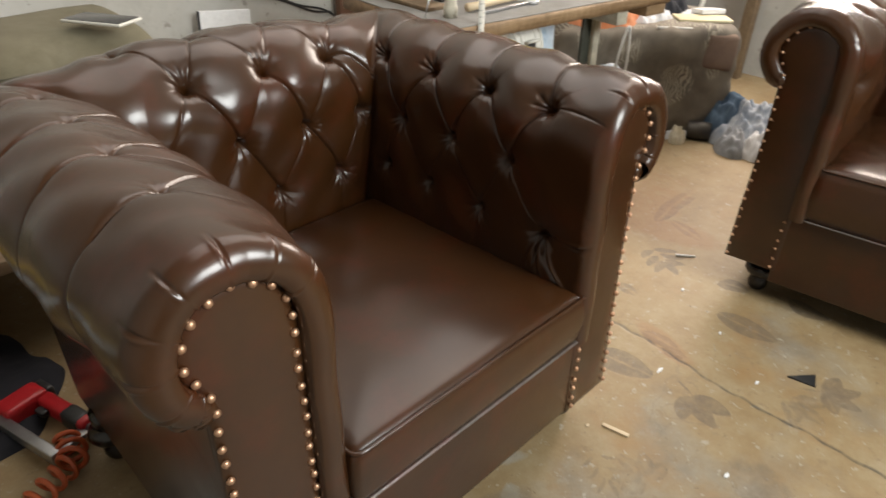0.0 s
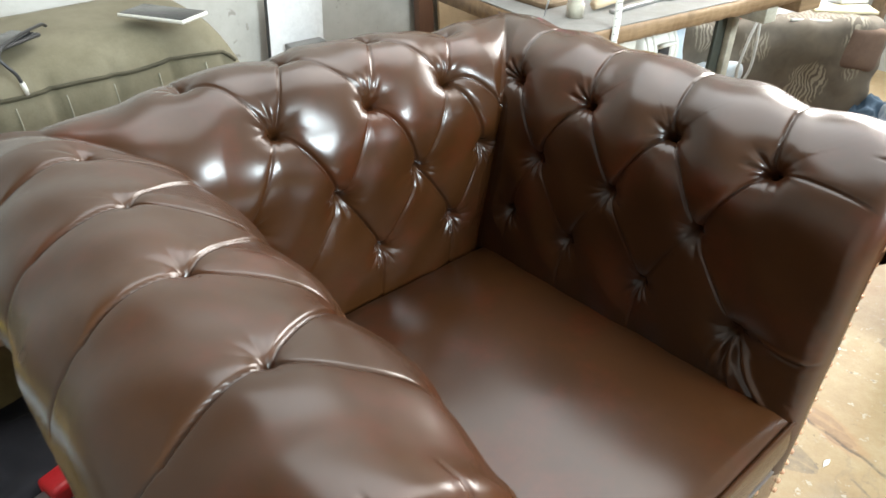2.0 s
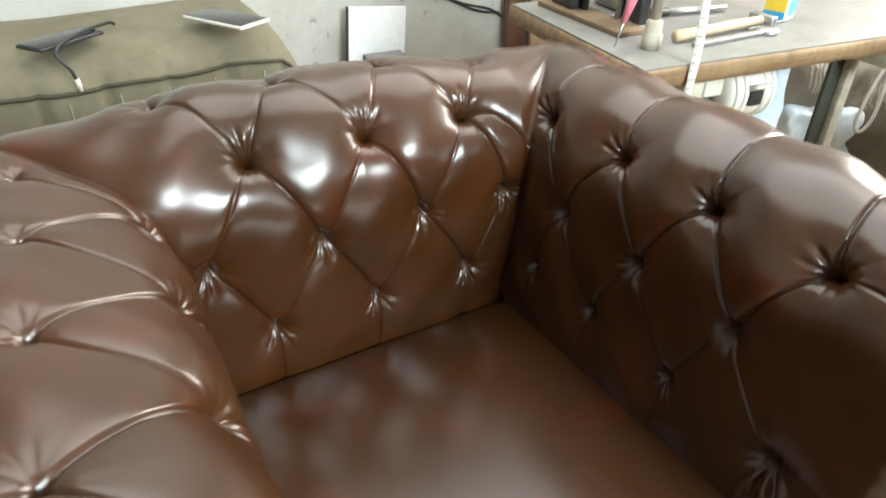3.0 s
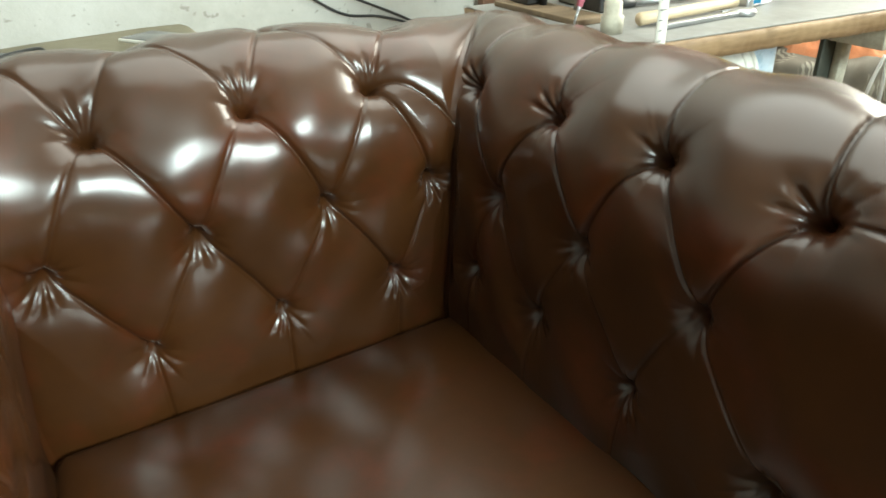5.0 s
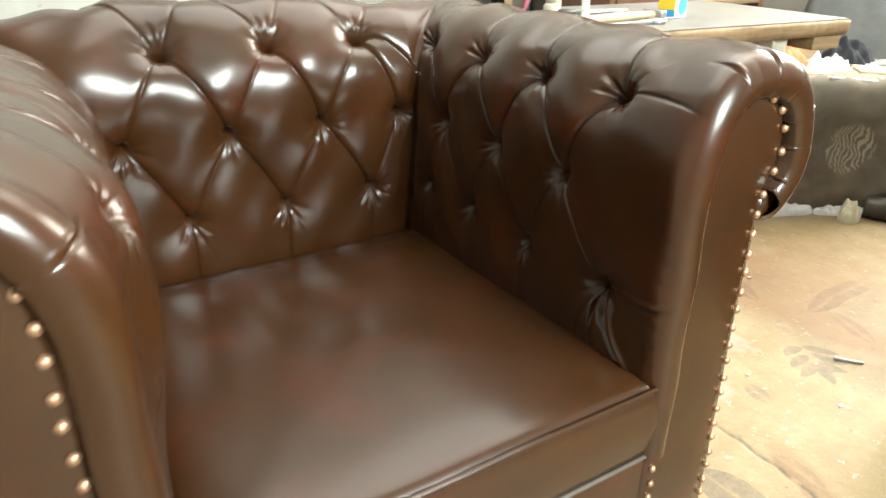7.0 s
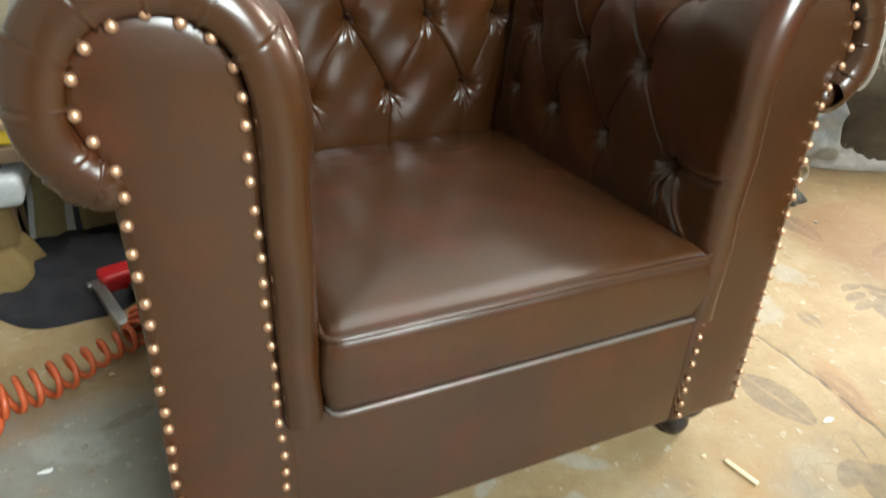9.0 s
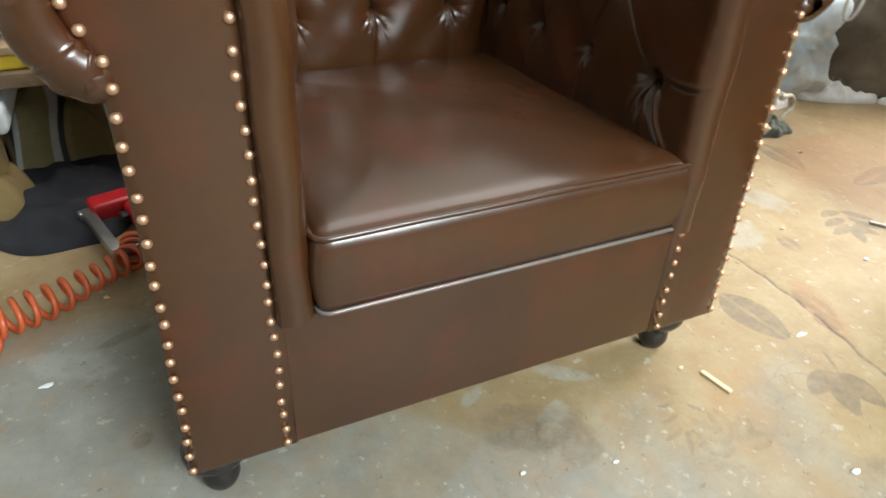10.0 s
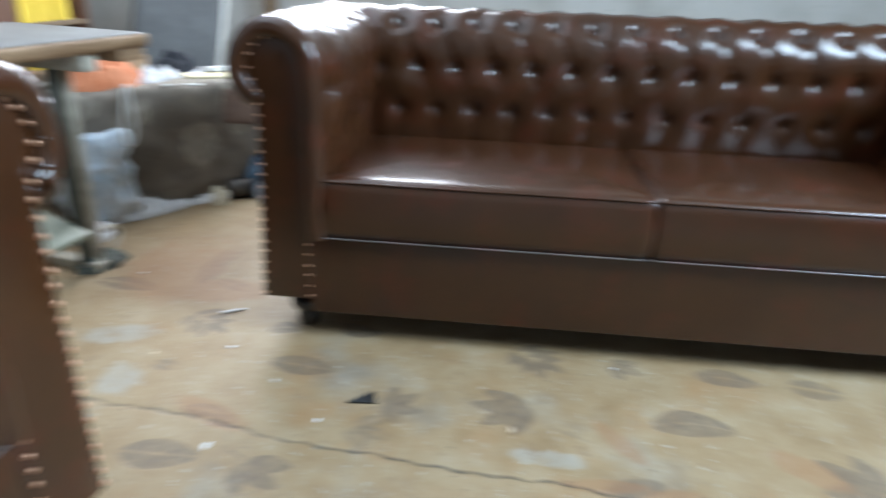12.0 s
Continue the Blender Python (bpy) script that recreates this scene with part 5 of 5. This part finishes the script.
def cupboard():
    root = thing("cupboard", "dark brown wooden cupboard with open shelves of yellow cartons", "cupboard", pose(2.08, 1.72, 0))
    part("side", box(-0.46, -0.2, 0, -0.43, 0.2, 1.5, 0.002), BROWN_BOARD, root)
    part("side", box(0.43, -0.2, 0, 0.46, 0.2, 1.5, 0.002), BROWN_BOARD, root)
    part("divider", box(0.03, -0.19, 0, 0.055, 0.18, 1.47, 0.002), BROWN_BOARD, root)
    part("back_board", box(-0.43, 0.18, 0, 0.43, 0.2, 1.5, 0.001), BROWN_BOARD, root)
    door = part("door", box(-0.428, -0.205, 0.02, 0.028, -0.185, 1.48, 0.003), BROWN_BOARD, root, "plain dark brown door")
    part("handle", box(-0.015, -0.225, 0.9, 0.0, -0.207, 1.02, 0.004), STEEL, door, "dull metal handle")
    for z in (0.02, 0.42, 0.675, 1.05, 1.475):
        part("shelf", box(0.056, -0.2, z, 0.43, 0.18, z + 0.022, 0.002), PLANK, root, "pale dusty shelf")
    return root


cupboard()
for k, (x, z) in enumerate(((0.11, 0.697), (0.2, 0.697), (0.31, 0.697), (0.13, 0.442), (0.27, 0.442))):
    solo("carton", box(-0.04, -0.05, 0, 0.04, 0.05, 0.13 if k % 2 else 0.115, 0.003), YELLOW, "small yellow carton on the shelf", "carton", "cartons on the shelf", soft=False, m=pose(2.08 + x, 1.58, z, 0, 0, 6 * math.sin(k * 2.1)))


# ---- behind the armchair: low bench, olive cushion, phones ----
def low_bench():
    root = thing("low_bench", "low dusty plank bench along the wall", "bench", pose(0, 0, 0))
    part("top", box(-1.9, 1.10, 0.30, 0.28, 2.2, 0.335, 0.003), PLANK, root)
    for x in (-1.8, -0.8, 0.2):
        part("leg", box(x, 1.14, 0, x + 0.06, 1.2, 0.30, 0.003), PLANK, root)
        part("leg", box(x, 2.08, 0, x + 0.06, 2.14, 0.30, 0.003), PLANK, root)


low_bench()
solo("foam_sheet", box(-1.5, 1.12, 0.336, -0.5, 1.9, 0.372, 0.008, 3), YELLOW, "bright yellow foam sheet on the bench", "foam sheet")
solo("card_sheet", box(-1.5, 1.11, 0.373, -0.52, 1.9, 0.392, 0.003), CARD, "pale card sheet on the yellow foam", "card")


def olive_cushion():
    root = thing("olive_cushion", "big dusty olive upholstered cushion with seams lying on the bench", "cushion", pose(0, 0, 0))
    bm = bmesh.new()
    x0, x1, y0, y1, z0, z1 = -0.64, 0.28, 1.60, 2.2, 0.336, 0.675
    nx, nc = 64, 64
    rings = []
    for i in range(nx + 1):
        f = i / nx
        x = x0 + (x1 - x0) * f
        endr = min(1.0, (1 - abs(2 * f - 1)) / 0.16)
        k = 1 - 0.32 * (1 - endr) ** 2.0
        ring = []
        for j in range(nc):
            a = 2 * math.pi * j / nc
            c, s = math.cos(a), math.sin(a)
            r = 1 / (abs(c) ** 3.4 + abs(s) ** 3.4) ** (1 / 3.4)
            y = (y0 + y1) / 2 + (y1 - y0) / 2 * r * c
            z = z0 + (z1 - z0) / 2 * (1 + r * s * 1.0) * (k if s > 0 else 1) + (0.0)
            seam = math.exp(-((z - (z0 + 0.88 * (z1 - z0))) / 0.006) ** 2) if c < -0.5 else 0
            vs = math.exp(-(((x * 6.8) % 1.0 - 0.5) / 0.07) ** 2) if c < -0.6 and z < z0 + 0.86 * (z1 - z0) else 0
            d = 0.008 * seam + 0.012 * vs
            w = 0.008 * noise.noise((x * 5, y * 5, z * 5))
            ring.append(bm.verts.new((x, y + d - w * c, max(0.337, z + w))))
        rings.append(ring)
    js = 27                                   # ring step at the front shoulder
    seam_line = [r[js].co + Vector((0, -0.002, 0.003)) for r in rings[2:-2]]
    stitches = [[rings[i][j].co + Vector((0, -0.001, 0)) for j in range(28, 37)] for i in (23, 31, 39, 47, 56)]
    for a, b in zip(rings, rings[1:]):
        for j in range(nc):
            bm.faces.new((a[j], a[(j + 1) % nc], b[(j + 1) % nc], b[j]))
    bm.faces.new(rings[0][::-1])
    bm.faces.new(rings[-1])
    bmesh.ops.recalc_face_normals(bm, faces=bm.faces)
    part("cover", bm, OLIVE, root)
    # paler olive stands in for light caught along the stitched creases
    worn = cloth("lit_olive_crease", (0.24, 0.225, 0.17), (0.30, 0.285, 0.22))
    for line in stitches:
        part("stitch_line", tube(line, 0.0022, 6), worn, root, "stitched seam, its lit crease put into a paler olive")
    part("seat_block", box(-1.45, 1.16, 0.394, -0.5, 1.60, 0.62, 0.045, 4), OLIVE, root, "rounded olive seat block")
    part("piping", tube(seam_line, 0.0055, 6), cloth("dark_olive_piping", (0.055, 0.048, 0.028), (0.08, 0.07, 0.042)), root, "dark olive piped seam")


olive_cushion()


def phone(name, label, m, edge):
    root = thing(name, label, "phone", m)
    part("case", box(-0.038, -0.079, 0, 0.038, 0.079, 0.008, 0.0035, 3), edge, root, "pale plastic edge" if edge is WHITE_PLASTIC else "")
    part("screen", box(-0.035, -0.075, 0.008, 0.035, 0.075, 0.0092, 0.0005), BLACK_GLASS, root, "dark glass screen")
    return root


phone("phone", "dark-screened phone with a pale edge on the olive cushion", pose(0.105, 1.68, 0.697, 0, 0, 29) @ Matrix.Diagonal((1.36, 1.36, 1.2, 1)), WHITE_PLASTIC)
phone("black_phone", "black phone lying on the olive cushion", pose(-0.285, 1.69, 0.694, 0, 0, -55) @ Matrix.Diagonal((1.12, 1.12, 1.1, 1)), BLACK_PLASTIC)
solo("charging_cable", tube(curve_points([(-0.155, 1.81, 0.690), (-0.165, 1.79, 0.70), (-0.19, 1.75, 0.706), (-0.235, 1.69, 0.710), (-0.285, 1.63, 0.706), (-0.305, 1.602, 0.692), (-0.297, 1.594, 0.672), (-0.285, 1.592, 0.652), (-0.279, 1.592, 0.628)], 7), 0.0042, 8), BLACK_PLASTIC, "black charging cable lying over the olive cushion's edge", "cable")
solo("cable_plug", tube([(-0.279, 1.592, 0.63), (-0.277, 1.592, 0.615), (-0.276, 1.592, 0.60)], [0.006, 0.006, 0.0045], 10), WHITE_PLASTIC, "small white plug at the cable's end", "plug")
packet = solo("white_packet", box(-0.118, -0.008, 0, 0.118, 0.008, 0.235, 0.003), WHITE_PAPER, "white paper packet leaning on the wall", "packet", m=pose(0.742, 2.165, 0.318, -4, 6, 0), soft=False)
part("side_fold", box(-0.121, -0.0095, 0.0, -0.117, 0.0095, 0.235, 0.001), BLACK_PLASTIC, packet, "dark folded edge", soft=False)
solo("grey_carton", box(-0.075, -0.03, 0, 0.075, 0.03, 0.395, 0.004), varied("grey_carton_paint", (0.16, 0.155, 0.15), (0.22, 0.215, 0.205), 0.6, 10, 90), "grey box standing by the wall", "box", m=pose(0.755, 2.11, 0.0, 0, 0, -3), soft=False)
solo("wood_block", box(-0.14, -0.05, 0, 0.14, 0.05, 0.312, 0.004), PLANK, "plain low wooden block by the wall", "block", m=pose(0.76, 2.195, 0.0), soft=False)
for k in range(2):
    solo("wall_cable", tube(curve_points([(0.65 + 0.1 * k, 2.235, 0.70), (0.80 + 0.09 * k, 2.235, 0.61 + 0.03 * k), (0.94 + 0.09 * k, 2.235, 0.585 - 0.01 * k), (1.08 + 0.08 * k, 2.235, 0.54 - 0.03 * k), (1.24 + 0.06 * k, 2.235, 0.47), (1.35 + 0.02 * k, 2.235, 0.45 - 0.02 * k)], 7), 0.005, 8), BLACK_PLASTIC, "black cable sagging along the wall", "cable", "wall cables")


# ---- floor beside the armchair: cloths, nail gun, hose ----
heap("black_cloth", -0.68, 1.16, 0.0, 0.30, 0.36, 0.04, BLACK_CLOTH, "black cloth lying in folds on the floor", "cloth", 21, 7, 0.4)
heap("khaki_cloth", -0.86, 1.12, 0.0, 0.2, 0.2, 0.18, KHAKI, "khaki cloth heaped on the floor", "cloth", 23, 7, 0.2)
heap("striped_cloth", -0.74, 1.42, 0.0, 0.34, 0.24, 0.24, striped("olive_striped_cloth", [(0.2, 0.155, 0.065), (0.24, 0.19, 0.085), (0.03, 0.035, 0.04), (0.42, 0.42, 0.4), (0.2, 0.16, 0.07)], 1.1), "olive and white striped cloth bunched under the bench", "cloth", 25, 7, 0.1)
solo("blue_sheet", box(-1.4, 1.06, 0.205, -0.70, 1.5, 0.275, 0.02, 3), varied("pale_blue_sheet", (0.5, 0.56, 0.6), (0.62, 0.66, 0.68), 0.6, 6, 80), "folded pale blue sheet on the cloth pile", "sheet")
solo("khaki_bolster", box(-1.4, 1.10, 0.0, -0.74, 1.55, 0.204, 0.06, 4), KHAKI, "khaki bolster under the bench", "bolster")


def nail_gun():
    root = thing("nail_gun", "red pneumatic nail gun with a grey magazine lying on the floor", "nail gun", pose(-0.535, 0.855, 0.0, 0, 0, 16))
    part("head", box(-0.015, 0.06, 0.008, 0.085, 0.125, 0.066, 0.014, 3), RED, root, "glossy red body")
    part("cap", box(0.082, 0.066, 0.014, 0.102, 0.119, 0.06, 0.008, 3), BLACK_PLASTIC, root, "black end cap")
    part("grip_sleeve", box(0.050, -0.085, 0.012, 0.092, -0.02, 0.058, 0.012, 3), BLACK_PLASTIC, root, "black rubber grip")
    part("handle", box(0.052, -0.10, 0.014, 0.09, 0.075, 0.056, 0.013, 3), RED, root, "glossy red handle")
    part("trigger", box(0.035, 0.02, 0.028, 0.053, 0.05, 0.044, 0.004), BLACK_METAL, root)
    part("magazine", box(-0.034, -0.12, 0.02, -0.010, 0.10, 0.05, 0.003), STEEL, root, "dull grey magazine")
    part("nose", box(-0.042, 0.085, 0.022, -0.016, 0.105, 0.046, 0.003), STEEL, root)
    part("link_plate", box(-0.012, -0.115, 0.026, 0.06, -0.085, 0.04, 0.003), STEEL, root)
    part("air_plug", tube([(0.071, -0.10, 0.035), (0.071, -0.135, 0.035)], [0.011, 0.008], 14), STEEL, root)


nail_gun()


def coil_hose():
    pts = []
    turns, per = 15, 18
    ctrl = curve_points([(-0.49, 0.78, 0.036), (-0.50, 0.71, 0.036), (-0.56, 0.67, 0.036), (-0.63, 0.62, 0.038), (-0.70, 0.58, 0.042), (-0.76, 0.56, 0.045), (-0.84, 0.60, 0.045)], 40)
    n = turns * per
    for k in range(n + 1):
        f = k / n * (len(ctrl) - 1)
        i = min(int(f), len(ctrl) - 2)
        c = ctrl[i].lerp(ctrl[i + 1], f - i)
        d = (ctrl[i + 1] - ctrl[i]).normalized()
        side = d.cross(Vector((0, 0, 1)))
        a = 2 * math.pi * k / per
        r = 0.023 + 0.014 * k / n + 0.003 * math.sin(k * 0.05)
        pts.append(c + side * math.cos(a) * r + Vector((0, 0, 1)) * math.sin(a) * r * 0.9)
    pts = curve_points([(-0.479, 0.77, 0.034), (-0.48, 0.775, 0.03)], 3) + pts
    solo("coil_hose", tube(pts, 0.0062, 8), ORANGE, "orange coiled air hose lying on the floor", "hose")
    extra = [(-0.80 + 0.06 * math.cos(a) * (1 + 0.1 * math.sin(3 * a)), 0.52 + 0.05 * math.sin(a), 0.008 + 0.008 * (1 + math.sin(2 * a))) for a in (0.3 * k for k in range(40))]
    solo("coil_hose", tube(extra, 0.0062, 8), ORANGE, "loose end of the orange coiled hose on the floor", "hose")


coil_hose()


# ---- small things lying on the floor ----
def flat_scrap(name, pts, z, h, material, label, category, group=""):
    bm = bmesh.new()
    lo = [bm.verts.new((x, y, z)) for x, y in pts]
    hi = [bm.verts.new((x, y, z + h)) for x, y in pts]
    bm.faces.new(hi)
    bm.faces.new(lo[::-1])
    for i in range(len(pts)):
        j = (i + 1) % len(pts)
        bm.faces.new((lo[i], lo[j], hi[j], hi[i]))
    bmesh.ops.recalc_face_normals(bm, faces=bm.faces)
    return solo(name, bm, material, label, category, group, soft=False)


flat_scrap("leather_scrap", [(0.951, -0.332), (0.998, -0.315), (0.938, -0.265)], 0.001, 0.004, BLACK_PLASTIC, "black triangular leather scrap on the floor", "scrap")
solo("wood_stick", box(-0.032, -0.005, 0.001, 0.032, 0.005, 0.006, 0.001), PALE_WOOD, "short pale wooden stick on the floor", "stick", m=pose(0.455, -0.055, 0, 0, 0, -78))
solo("thin_stick", box(-0.032, -0.004, 0.0003, 0.032, 0.004, 0.006, 0.0012), WHITE_PAPER, "thin pale stick on the floor", "stick", soft=False, m=pose(1.284, 0.211, 0, 0, 0, -53))
crumb = [(0.20, -0.11), (0.17, -0.13), (0.02, -0.09), (0.42, 0.0), (0.86, -0.22), (0.98, -0.06), (0.93, -0.66), (0.62, 0.36), (0.52, -0.3), (1.33, -0.62), (1.1, 0.12), (0.72, -0.02), (-0.56, 0.63), (-0.66, 0.4), (1.45, 0.62), (1.02, 0.3), (0.33, -0.3), (1.25, -0.9), (0.9, 0.6), (0.6, -0.5)]
for k, (x, y) in enumerate(crumb):
    s = 0.002 + 0.003 * abs(math.sin(k * 3.3))
    a = k * 1.9
    p = [(x + s * (1 + 0.4 * math.sin(j * 2.7 + k)) * math.cos(a + j * 1.256) * (2.6 if j % 2 else 1.4), y + s * math.sin(a + j * 1.256)) for j in range(5)]
    flat_scrap("paper_crumb", p, 0.001, 0.003, WHITE_PAPER if k % 3 else PALE_WOOD, "tiny pale scrap on the floor", "scrap", "scraps on the floor")


# ---- more by the wall ----
strap = solo("leather_strap", tube([(-0.79, 2.23, 0.56), (-0.757, 2.232, 0.52), (-0.70, 2.234, 0.46)], [0.006, 0.012, 0.014], 8), BROWN_BOARD, "brown leather strap offcut hanging on the wall", "strap")
part("tail", tube([(-0.775, 2.235, 0.535), (-0.768, 2.236, 0.48), (-0.74, 2.236, 0.40)], [0.005, 0.01, 0.012], 8), BROWN_BOARD, strap)
solo("brown_batten", box(-0.04, -0.02, 0, 0.04, 0.02, 1.3, 0.003), BROWN_BOARD, "brown wooden batten leaning on the wall", "batten", m=pose(1.40, 2.17, 0, -2, 0, 0))
solo("plywood_sheet", box(0, -0.008, 0, 0.42, 0.008, 1.1, 0.002), CARD, "beige plywood sheet leaning on the wall", "plywood", m=pose(1.47, 2.14, 0, -4, 0, 0), soft=False)
soft_box("hanging_bag", 0.13, 0.12, 0.27, TM @ pose(0.53, 0.22, 0.442), BAG, "pale blue plastic bag hanging under the table", "plastic bag", 7.0, 0.016, 14)
